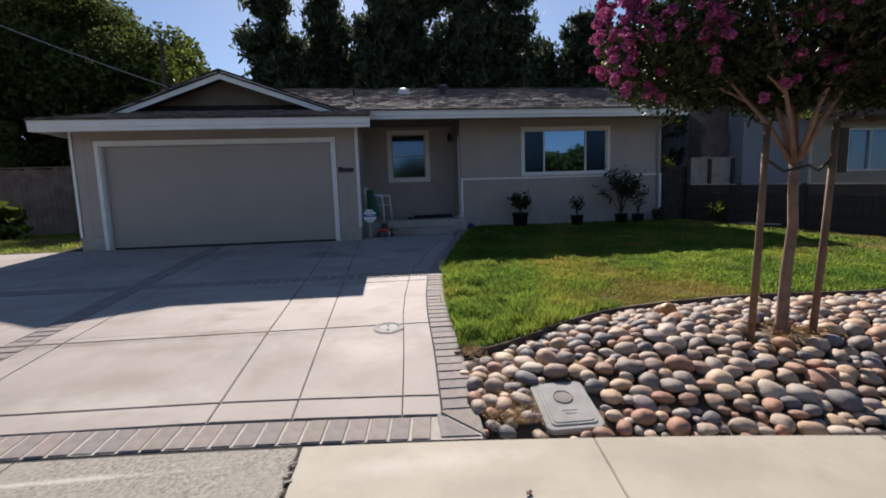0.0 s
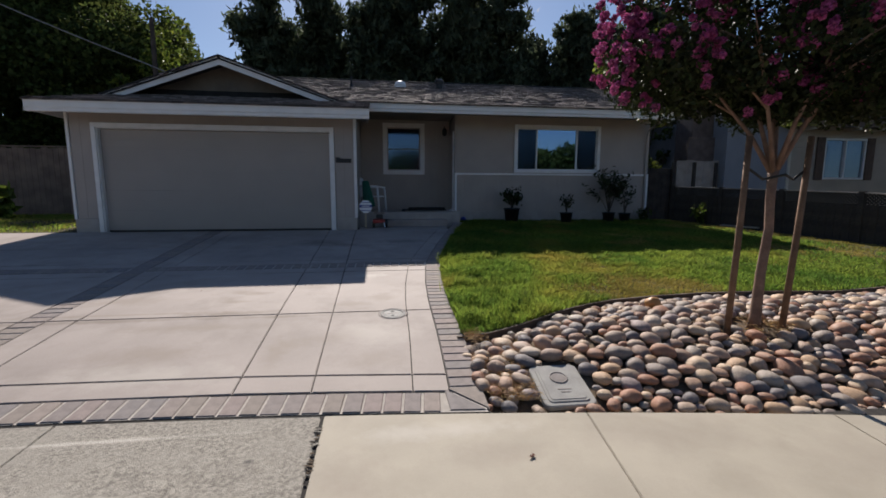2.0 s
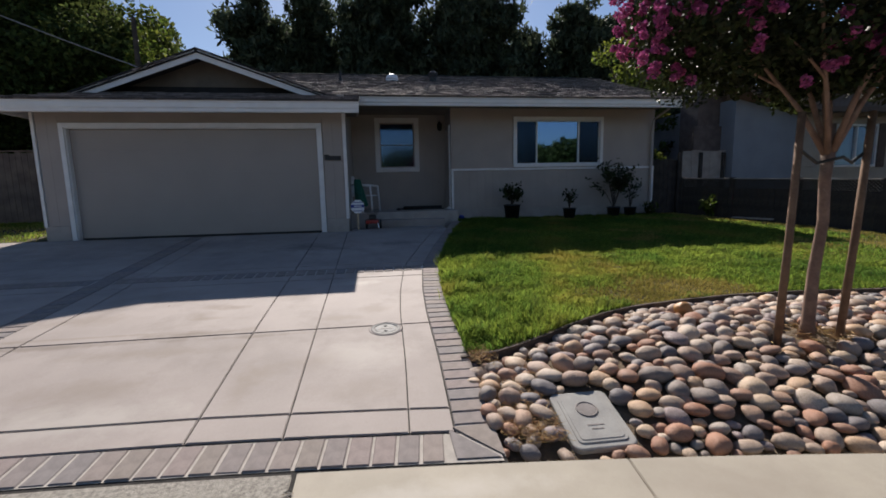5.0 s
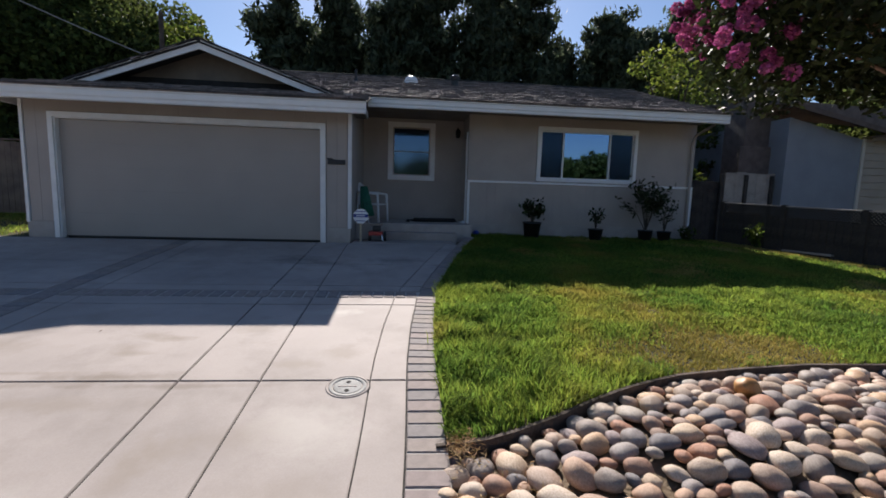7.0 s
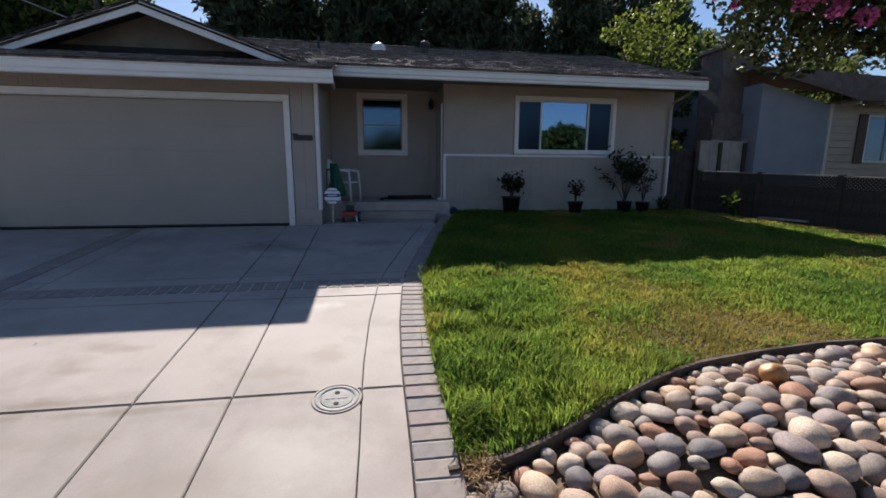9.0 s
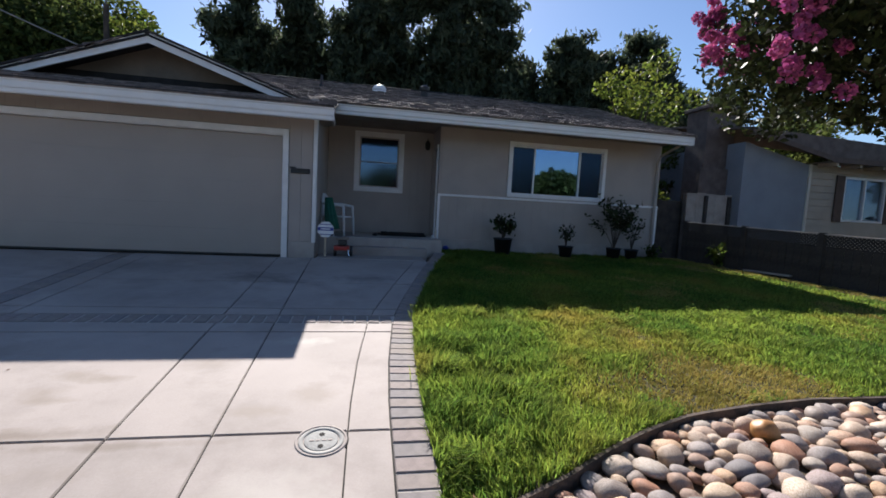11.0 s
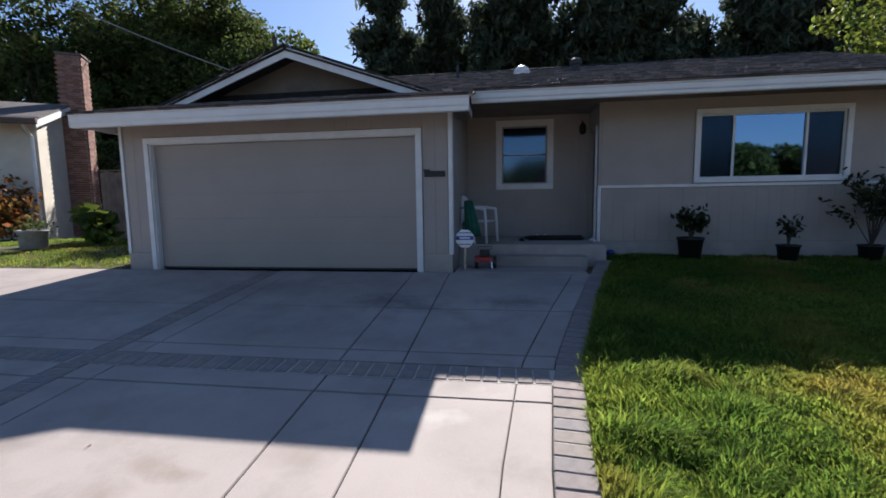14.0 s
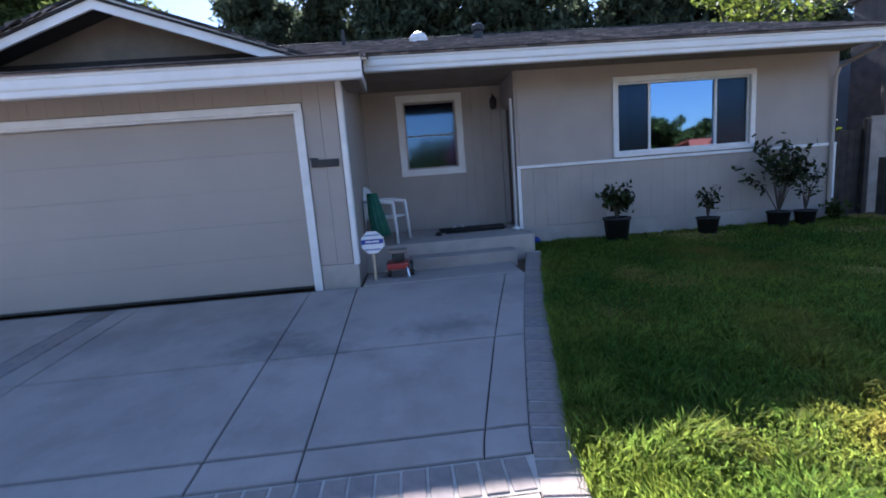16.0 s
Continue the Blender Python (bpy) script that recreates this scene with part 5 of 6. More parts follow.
crown["label"] = "dense dark green leaves"
cs = []
bloom_at = [(lx * 1.08 + lr * 0.6 * math.cos(t), ly * 1.08 + lr * 0.6 * math.sin(t), lz + 0.35 * lr) for lx, ly, lz, lr in lobes if (math.hypot(lx, ly) > 0.6 or lz > 3.2) and lz > 2.25 and rng.uniform() < 0.85 for t in rng.uniform(0, 6.3, 2)]
bloom_at += [(-1.50, -0.05, 2.22), (-1.54, 0.10, 2.42), (-1.38, -0.15, 2.72), (-1.28, -0.3, 2.95), (-1.12, -0.55, 2.35), (-1.15, 0.1, 1.98), (-0.80, -0.75, 2.62), (-0.45, -0.35, 1.93), (0.1, -1.05, 2.5), (0.75, -0.9, 2.2), (-0.3, -1.0, 3.0), (0.9, -0.2, 1.95), (-1.45, 0.2, 2.60), (-1.48, -0.1, 2.52), (-1.30, 0.3, 2.85), (-1.22, -0.5, 2.70), (-1.42, 0.0, 2.06), (-1.32, -0.35, 2.25), (-0.95, -0.8, 2.90), (-0.62, -0.95, 2.35), (-1.28, 0.65, 2.45), (-1.18, 0.75, 2.75), (-1.0, 0.95, 2.95), (-0.95, 1.0, 2.6), (-1.38, 0.45, 2.2), (-1.3, 0.5, 2.95), (-0.7, 1.1, 3.1), (-1.1, 0.6, 3.2), (-1.05, 0.8, 2.25)]
bloom_at += [(lx + rng.normal(0, 0.1), ly - lr * 0.8, lz) for lx, ly, lz, lr in lobes if ly < 0.3 and rng.uniform() < 0.55]
for bx, by, bz in bloom_at:
    # a ruffled panicle: a handful of tight puffs stacked towards a narrow tip
    puffs = int(rng.integers(6, 11))
    L = rng.uniform(0.14, 0.26)
    tilt = rng.normal(0, 0.45, 2)
    for k in range(puffs):
        t = k / puffs
        w = 0.055 * (1 - 0.55 * t)
        pc = np.array([bx + tilt[0] * t * L, by + tilt[1] * t * L, bz + t * L - 0.05]) + rng.normal(0, w, 3)
        d = rng.normal(size=(75, 3))
        d /= np.linalg.norm(d, axis=1, keepdims=True)
        cs.append(pc + d * rng.uniform(0.020, 0.040) * rng.uniform(0.6, 1.1, (75, 1)))
c = np.concatenate(cs)
vv, ff = quads(c, rng.uniform(0.008, 0.015, len(c)), rng, 0.85)
bl = new("blossom", raw_mesh("blossom", vv, ff, M_BLOSSOM))
bl.parent = tree
bl["label"] = "bright pink blossom clusters"
for k, (bx, by, tx, tz) in enumerate(((2.92, 3.04, 3.00, 1.92), (3.47, 3.04, 3.60, 1.93))):
    st = empty("tree_stake", "round brown wooden stake driven beside the young tree", "stake", group="tree stakes", at=(bx, by, yard_z(bx, by) - 0.05))
    part("pole", tube(bmesh.new(), [(0, 0, 0), ((tx - bx) * 0.5, 0.01, (tz - 0.2) * 0.5), (tx - bx, 0.03, tz - 0.16)], [0.027, 0.026, 0.025], 12), M_POST, st, "", True)
    part("strap", tube(bmesh.new(), [(tx - bx, 0.03, 1.50), ((3.37 - bx) * 0.5 + (tx - bx) * 0.5, 0.05, 1.40), (3.37 - bx, 0.02, 1.44)], [0.012] * 3, 6), M_BLACK, st, "black rubber tie strap")

# ---- porch things ----
PF = 0.87
chair = empty("garden_chair", "white moulded resin armchair standing on the porch", "chair", at=(-0.33, 11.25, PF))
chair.rotation_euler = (0, 0, radians(70))
part("seat", boxed(-0.24, -0.22, 0.38, 0.24, 0.24, 0.41, bevel=0.012), M_PLASTIC, chair)
back = part("backrest", prism([(-0.24, 0.22, 0.40), (0.24, 0.22, 0.40), (0.21, 0.34, 0.84), (0.12, 0.35, 0.88), (-0.12, 0.35, 0.88), (-0.21, 0.34, 0.84)], (0, 0.02, 0.004)), M_PLASTIC, chair)
for s in (-1, 1):
    part("armrest", tube(bmesh.new(), [(s * 0.26, -0.24, 0.62), (s * 0.27, 0.0, 0.655), (s * 0.25, 0.28, 0.66)], [0.026, 0.03, 0.024], 8), M_PLASTIC, chair, "", True)
    part("leg", tube(bmesh.new(), [(s * 0.27, -0.27, 0.0), (s * 0.265, -0.25, 0.35), (s * 0.26, -0.23, 0.63)], [0.024, 0.026, 0.024], 8), M_PLASTIC, chair, "", True)
    part("leg", tube(bmesh.new(), [(s * 0.25, 0.30, 0.0), (s * 0.245, 0.25, 0.40), (s * 0.23, 0.26, 0.66)], [0.024, 0.026, 0.022], 8), M_PLASTIC, chair, "", True)
cover = empty("folded_umbrella", "folded green patio umbrella leaning beside the chair", "umbrella", at=(-0.44, 10.80, PF))
bm = bmesh.new()
for k in range(10):
    a = 2 * math.pi * k / 10
    tube(bm, [(0.10 * math.cos(a) + 0.04, 0.08 * math.sin(a), 0.15), (0.085 * math.cos(a) - 0.01, 0.075 * math.sin(a) + 0.05, 0.45), (0.05 * math.cos(a) - 0.06, 0.05 * math.sin(a) + 0.12, 0.78)], [0.05, 0.04, 0.03], 6)
part("canopy", bm, M_TEAL, cover, "gathered green cloth", True)
part("shaft", tube(bmesh.new(), [(0.07, -0.03, 0.0), (-0.07, 0.13, 0.80)], [0.014, 0.014], 8), M_PLASTIC, cover)
sign = empty("yard_sign", "white octagonal yard sign with a blue band on a pale stake", "sign", at=(-0.47, 9.92, 0.50))
part("stake", boxed(-0.018, -0.008, 0.0, 0.018, 0.008, 0.46, bevel=0.003), M_STAKEWOOD, sign)
octo = [(0.155 * math.cos(math.pi / 8 + k * math.pi / 4), -0.012, 0.545 + 0.155 * math.sin(math.pi / 8 + k * math.pi / 4)) for k in range(8)]
face = part("board", prism(octo, (0, 0.006, 0)), M_SIGNWHITE, sign)
part("band", boxed(-0.141, -0.017, 0.525, 0.141, -0.0125, 0.585), M_BLUE, face, "blue band")
part("word_bar", boxed(-0.085, -0.0195, 0.545, 0.085, -0.0172, 0.566), M_SIGNWHITE, face)
part("band", boxed(-0.10, -0.017, 0.632, 0.10, -0.0125, 0.645), M_BLUE, face, "blue line")
part("band", boxed(-0.10, -0.017, 0.447, 0.10, -0.0125, 0.460), M_BLUE, face, "blue line")
cart = empty("hand_truck", "small red hand tool with dark wheels beside the sign", "hand truck", at=(-0.18, 10.05, 0.545))
for x in (-0.14, 0.16):
    w = part("wheel", tube(bmesh.new(), [(x, 0.0, 0.10), (x + 0.05, 0.0, 0.10)], [0.10, 0.10], 18), M_BLACK, cart)
    part("hub", tube(bmesh.new(), [(x - 0.01, 0.0, 0.10), (x + 0.06, 0.0, 0.10)], [0.035, 0.035], 12), M_CHROME, w)
part("tray", boxed(-0.13, -0.16, 0.12, 0.15, 0.16, 0.20, bevel=0.02), M_RED, cart)
part("motor", boxed(-0.06, -0.10, 0.205, 0.10, 0.10, 0.31, bevel=0.03), M_BLACK, cart)
part("seat_pad", boxed(-0.10, -0.08, 0.315, 0.14, 0.12, 0.36, bevel=0.018), M_SOFFIT, cart, "brown cap")
part("handle", tube(bmesh.new(), [(0.10, -0.10, 0.2), (0.13, -0.17, 0.12), (0.15, -0.2, 0.02)], [0.012] * 3, 8), M_CHROME, cart)
tagged(part("doormat", boxed(0.55, 11.75, PF + 0.001, 1.70, 12.35, PF + 0.022, bevel=0.005), M_MAT, None), "dark bristly doormat lying on the porch floor", "doormat")


def slipper(x, y, m, label):
    bm = bmesh.new()
    bmesh.ops.create_icosphere(bm, subdivisions=2, radius=1.0)
    for v in bm.verts:
        v.co = Vector((v.co.x * 0.05, v.co.y * 0.13, max(0.0, v.co.z) * (0.07 if v.co.y < 0.2 else 0.035)))
    ob = part("shoe", bm, m, None, "", True)
    ob.matrix_basis = pose(x, y, PF + 0.001 if not 0.55 < x < 1.7 else PF + 0.023, 0, 0, 15)
    tagged(ob, label, "shoe", "shoes by the door")


slipper(0.48, 11.5, M_BLACK, "dark slip-on shoe lying on the porch floor")
slipper(0.80, 11.95, M_PLASTIC, "pale slipper lying on the doormat")
slipper(0.95, 11.97, M_PLASTIC, "pale slipper lying on the doormat")
slipper(1.78, 11.45, M_PLASTIC, "pale shoe by the entry door")
rolled = tagged(part("rolled_mat", tube(bmesh.new(), [(0.62, 11.6, PF + 0.05), (1.62, 11.62, PF + 0.05)], [0.048, 0.048], 12), M_MAT, None, "", True), "dark rolled mat lying along the porch edge", "mat")
cap = tagged(part("hose_bib_cap", lathe(bmesh.new(), [(0.03, 0.0), (0.075, 0.02), (0.08, 0.06), (0.04, 0.10)], (2.12, 11.47, 0.60), 14), M_BLUE, None, "", True), "small blue plastic cap by the wall foot", "cap")

# ---- potted plants along the wing ----
rng = np.random.default_rng(41)


def potted(x, r, h, spread, top, n, leaf_size, material, label, stems=6):
    y = 11.18
    z0 = yard_z(x, y) - 0.01
    p = empty("potted_plant", label, "potted plant", at=(x, y, z0))
    part("pot", lathe(bmesh.new(), [(r * 0.78, 0), (r * 0.98, h * 0.9), (r * 1.06, h * 0.9), (r * 1.06, h), (r * 0.92, h), (r * 0.9, h * 0.88)], sides=22), M_BLACK, p, "black nursery pot", True)
    bm = bmesh.new()
    tips = []
    for k in range(stems):
        a = rng.uniform(0, 6.3)
        q = rng.uniform(0.4, 1.0)
        tip = Vector((spread * q * math.cos(a), 0.45 * spread * q * math.sin(a), h + (top - h) * rng.uniform(0.55, 0.97)))
        mid = Vector((tip.x * 0.35, tip.y * 0.35, h + (tip.z - h) * 0.55))
        tube(bm, [(0, 0, h * 0.85), mid, tip], [0.010, 0.007, 0.003], 6)
        tips += [(mid, tip)]
    part("stem", bm, M_TRUNK, p)
    cs = []
    per = n // stems
    for mid, tip in tips:
        t = rng.uniform(0.0, 1.05, (per, 1))
        cs.append(np.array(mid) * (1 - t) + np.array(tip) * t + rng.normal(0, 0.055, (per, 3)))
    c = np.concatenate(cs)
    vv, ff = quads(c, rng.uniform(0.6, 1.3, len(c)) * leaf_size, rng, 0.5)
    ob = new("foliage", raw_mesh("foliage", vv, ff, material))
    ob.parent = p


potted(3.40, 0.21, 0.40, 0.24, 0.92, 380, 0.055, M_LEAF, "dark leafy shrub in a tall black pot by the wall", 9)
potted(4.97, 0.17, 0.27, 0.24, 0.80, 110, 0.055, M_LEAF, "small sparse shrub in a black pot by the wall", 7)
potted(6.22, 0.17, 0.27, 0.78, 1.5, 520, 0.06, M_LEAF, "tall leggy rose bush in a black pot", 14)
potted(6.70, 0.16, 0.25, 0.30, 1.10, 130, 0.045, M_LEAF, "thin shrub in a small black pot", 6)


def weed(x, y, h, n, size, material, label, spread=0.2, category="plant"):
    z0 = yard_z(x, y) if x > 0 else ground_z(y)
    p = empty("leafy_plant", label, category, at=(x, y, z0))
    bm = bmesh.new()
    cs = []
    for k in range(7):
        a = rng.uniform(0, 6.3)
        tip = Vector((spread * math.cos(a), spread * math.sin(a), h * rng.uniform(0.6, 1.0)))
        tube(bm, [(0, 0, -0.02), tip * 0.5 + Vector((0, 0, 0.05)), tip], [0.008, 0.006, 0.003], 6)
        t = rng.uniform(0.2, 1.0, (n // 7, 1))
        cs.append(np.array(tip) * t + rng.normal(0, spread * 0.3, (n // 7, 3)) + np.array([0, 0, 0.03]))
    part("stem", bm, M_BROAD, p)
    c = np.concatenate(cs)
    c[:, 2] = np.maximum(c[:, 2], 0.02)
    vv, ff = quads(c, rng.uniform(0.6, 1.3, len(c)) * size, rng, 0.6)
    ob = new("foliage", raw_mesh("foliage", vv, ff, material))
    ob.parent = p


weed(8.42, 10.35, 0.50, 120, 0.06, M_LIME, "small lime green shrub in front of the dark fence", 0.20)
weed(9.6, 8.0, 0.40, 90, 0.05, M_LIME, "small green weeds at the fence foot", 0.18)
weed(10.6, 6.7, 0.40, 90, 0.05, M_LIME, "small green weeds at the fence foot", 0.20)
weed(-10.4, 12.9, 1.05, 110, 0.23, M_LIME, "large-leaved light green plant in the side yard", 0.34)
weed(-9.9, 12.6, 0.45, 60, 0.10, M_LIME, "low light green plant in the side yard", 0.25)
weed(7.35, 11.25, 0.35, 120, 0.05, M_BROAD, "low dark plant at the house corner", 0.18)
plank = part("loose_board", boxed(-0.45, -0.07, 0, 0.45, 0.07, 0.035, bevel=0.004), M_FENCEPALE, None)
plank.matrix_basis = pose(8.70, 9.35, yard_z(8.70, 9.35) + 0.03, 0, 0, -74)
tagged(plank, "pale weathered board lying on the grass by the fence", "board")

# ---- fences ----
rng = np.random.default_rng(51)
fence = empty("low_fence", "low dark weathered board fence with a pale cap and lattice strip", "fence")
d2 = (FENCE_B - FENCE_A).normalized()
length = 7.6
turn = math.degrees(math.atan2(d2.y, d2.x))


def on_fence(s, z=0.0):
    p = FENCE_A + d2 * s
    return pose(p.x, p.y, yard_z(p.x, p.y) + z, 0, 0, turn)


board = mesh_of("board", boxed(-0.066, -0.01, -0.04, 0.066, 0.01, 0.72, bevel=0.004), M_FENCE)
s = 0.08
while s < length:
    shared("board", board, fence, on_fence(s, float(rng.normal(0, 0.01))))
    s += 0.14
for k in range(6):
    s = k * 1.5
    bm = boxed(-0.05, -0.05, -0.05, 0.05, 0.05, 1.0, bevel=0.006)
    ob = part("post", bm, M_FENCE, fence)
    ob.matrix_basis = on_fence(s, 0)
    if s + 1.5 <= length + 0.1:
        a, b = FENCE_A + d2 * s, FENCE_A + d2 * (s + 1.5)
        za, zb = yard_z(a.x, a.y), yard_z(b.x, b.y)
        for z, t, m, nm in ((0.96, 0.022, M_FENCEPALE, "cap_rail"), (0.70, 0.045, M_FENCE, "rail"), (0.2, 0.04, M_FENCE, "rail")):
            w = 0.045 if nm == "cap_rail" else 0.02
            n2 = Vector((-d2.y, d2.x)) * w
            o2 = n2 * 0 if nm == "cap_rail" else Vector((-d2.y, d2.x)) * 0.035
            pts = [(a.x - n2.x + o2.x, a.y - n2.y + o2.y, za + z), (b.x - n2.x + o2.x, b.y - n2.y + o2.y, zb + z), (b.x + n2.x + o2.x, b.y + n2.y + o2.y, zb + z), (a.x + n2.x + o2.x, a.y + n2.y + o2.y, za + z)]
            part(nm, prism(pts, (0, 0, t)), m, fence)
slat = mesh_of("lattice_slat", boxed(-0.16, -0.004, -0.014, 0.16, 0.004, 0.014), M_FENCE)
s = 0.1
while s < length - 0.1:
    for tilt, off in ((45, -0.005), (-45, 0.005)):
        shared("lattice_slat", slat, fence, on_fence(s, 0.85) @ pose(0, off, 0, 0, tilt, 0))
    s += 0.065

tall = empty("side_gate_fence", "tall weathered board fence and pale gate between the houses", "fence")
x = 7.66
while x < 10.9:
    pale = 8.85 < x < 10.2
    w = 0.30 if pale else 0.14
    top = (2.36 if pale else 2.12) + float(rng.normal(0, 0.012))
    part("board", boxed(x + 0.004, 12.2 if not pale else 12.16, 0.5, x + w - 0.004, 12.225 if not pale else 12.185, top if x < 10.2 else 2.6, bevel=0.004), M_FENCEPALE if pale else M_FENCE, tall, "pale sun-bleached board" if pale else "")
    x += w
for x in (8.80, 9.5, 10.24):
    part("post", boxed(x - 0.045, 12.10, 0.45, x + 0.045, 12.158, 2.3, bevel=0.006), M_FENCE, tall)
for z in (0.9, 2.0):
    part("rail", boxed(7.66, 12.228, z, 10.9, 12.27, z + 0.09), M_FENCE, tall)

leftf = empty("side_yard_fence", "brown wooden privacy fence behind the side lawn", "fence")
x = -11.9
while x < -6.5:
    part("board", boxed(x + 0.003, 14.55, 0.6, x + 0.152, 14.575, 2.67 + float(rng.normal(0, 0.012)), bevel=0.004), M_FENCEBROWN, leftf)
    x += 0.155
for z in (1.0, 2.1):
    part("rail", boxed(-11.9, 14.577, z, -6.5, 14.62, z + 0.09), M_FENCEBROWN, leftf)
part("cap_rail", boxed(-11.9, 14.53, 2.70, -6.5, 14.61, 2.735), M_FENCEBROWN, leftf)

# ---- neighbouring house beyond the low fence ----
nb = empty("neighbour_house", "beige and blue-grey ranch house with brown shutters beyond the fence", "house")
NY = 11.9
part("wall", prism([(10.35, NY, 0.4), (12.5, NY, 0.4), (12.5, NY, 3.32), (10.35, NY, 3.80)], (0, 0.15, 0)), M_NWALL, nb, "blue-grey stucco wall")
part("corner_board", boxed(12.5, NY - 0.04, 0.4, 12.58, NY + 0.15, 3.34), M_CREAM, nb)
WA, WB = 13.78, 15.3
for a in ((12.58, NY + 0.02, 0.4, WA, NY + 0.15, 3.3), (WB, NY + 0.02, 0.4, 27.0, NY + 0.15, 3.3), (WA, NY + 0.02, 0.4, WB, NY + 0.15, 1.8), (WA, NY + 0.02, 3.08, WB, NY + 0.15, 3.3)):
    part("wall", boxed(*a), M_NSIDING, nb)
z = 0.5
while z < 3.25:
    for xa, xb in (((12.58, WA - 0.3), (WB + 0.3, 27.0)) if 1.7 < z < 3.0 else ((12.58, 27.0),)):
        part("siding_board", prism([(xa, NY + 0.02, z), (xa, NY - 0.012, z), (xa, NY + 0.012, z + 0.185), (xa, NY + 0.02, z + 0.185)], (xb - xa, 0, 0)), M_NSIDING, nb)
    z += 0.19
win = new("window")
win.parent = nb
win["label"] = "pale curtained window between brown shutters"
for a in ((WA, 1.8, WB, 1.86), (WA, 3.02, WB, 3.08)):
    part("window_frame", boxed(a[0], NY - 0.03, a[1], a[2], NY + 0.08, a[3]), M_WHITE, win)
for x in (WA, (WA + WB) / 2 - 0.02, WB - 0.05):
    part("window_frame", boxed(x, NY - 0.028, 1.86, x + 0.05, NY + 0.078, 3.02), M_WHITE, win)
p = part("pane", boxed(WA + 0.05, NY + 0.03, 1.86, WB - 0.05, NY + 0.036, 3.02), M_CLEAR, win)
p.visible_shadow = False
part("curtain", boxed(WA - 0.1, NY + 0.125, 1.7, WB + 0.1, NY + 0.14, 3.2), M_BLIND, win, "pale drawn curtain")
for xa in (WA - 0.30, WB + 0.02):
    sh = part("shutter", boxed(xa, NY - 0.05, 1.78, xa + 0.28, NY - 0.015, 3.1, bevel=0.005), M_SHUTTER, nb, "brown louvred shutter")
part("eave", prism([(10.0, 11.35, 3.93), (12.6, 11.35, 3.40), (12.6, 11.35, 3.52), (10.0, 11.35, 4.05)], (0, 0.05, 0)), M_SHUTTER, nb, "dark brown rake board")
part("eave", boxed(12.6, 11.35, 3.36, 27.5, 11.40, 3.50), M_SHUTTER, nb, "dark brown eave board")
for k in range(8):
    part("rafter_end", boxed(12.8 + 0.8 * k, 11.40, 3.28, 12.88 + 0.8 * k, NY, 3.38), M_NSIDING, nb)
part("roof", prism([(10.0, 11.36, 4.02), (12.6, 11.36, 3.50), (27.5, 11.36, 3.48), (27.5, 17.0, 5.0), (10.0, 17.0, 5.0)], (0, 0, 0.06)), M_GREYBRICK, nb, "dark brown shingle roof")
part("soffit", boxed(12.6, 11.40, 3.385, 27.5, NY + 0.15, 3.40), M_SOFFIT, nb)
part("wall", boxed(10.35, NY + 0.15, 0.4, 10.5, 17.0, 3.8), M_NWALL, nb)
ch = part("chimney", boxed(9.62, 12.5, 0.5, 10.55, 13.3, 4.75, bevel=0.02), M_GREYBRICK, nb, "dark masonry chimney")
part("chimney_cap", boxed(9.55, 12.43, 4.751, 10.62, 13.37, 4.86, bevel=0.02), M_GREYBRICK, ch)
part("chimney_breast", boxed(9.45, 12.40, 0.5, 10.70, 12.499, 3.1, bevel=0.03), M_GREYBRICK, ch)

# ---- neighbouring house beyond the side lawn ----
lh = empty("cream_house", "cream stucco house with a brick chimney and dark roof", "house")
part("wall", boxed(-26, 15.0, 0.5, -14.15, 15.15, 4.35), M_CREAM, lh)
part("wall", prism([(-14.3, 15.15, 0.5), (-14.3, 19.0, 0.5), (-14.3, 19.0, 4.3), (-14.3, 17.1, 4.95), (-14.3, 15.15, 4.3)], (0.15, 0, 0)), M_CREAM, lh)
part("roof", prism([(-26.5, 14.3, 4.22), (-13.9, 14.3, 4.22), (-13.9, 17.1, 5.2), (-26.5, 17.1, 5.2)], (0, 0, 0.10)), M_SHINGLE, lh, "dark shingle roof")
part("roof", prism([(-26.5, 17.1, 5.2), (-13.9, 17.1, 5.2), (-13.9, 19.6, 4.22), (-26.5, 19.6, 4.22)], (0, 0, 0.10)), M_SHINGLE, lh)
part("rake_board", prism([(-13.92, 14.3, 4.05), (-13.92, 14.3, 4.26), (-13.92, 17.1, 5.24), (-13.92, 17.1, 5.04)], (0.04, 0, 0)), M_WHITE, lh)
part("gutter", boxed(-26.5, 14.2, 4.15, -13.85, 14.32, 4.32, bevel=0.02), M_SHUTTER, lh)
part("downspout", tube(bmesh.new(), [(-14.2, 14.28, 4.15), (-14.25, 14.9, 3.85), (-14.25, 14.94, 0.6)], [0.05] * 3, 8), M_WHITE, lh)
CX0, CX1, CY0, CY1, CTOP = -14.14, -13.45, 17.0, 17.75, 7.0
chim = part("chimney", boxed(CX0, CY0 + 0.02, 0.5, CX1 - 0.02, CY1, CTOP), M_MORTAR, lh, "red brick chimney")
brick = mesh_of("brick", boxed(-0.11, -0.026, -0.034, 0.11, 0.03, 0.034, bevel=0.003), M_BRICK)
z, row = 0.62, 0
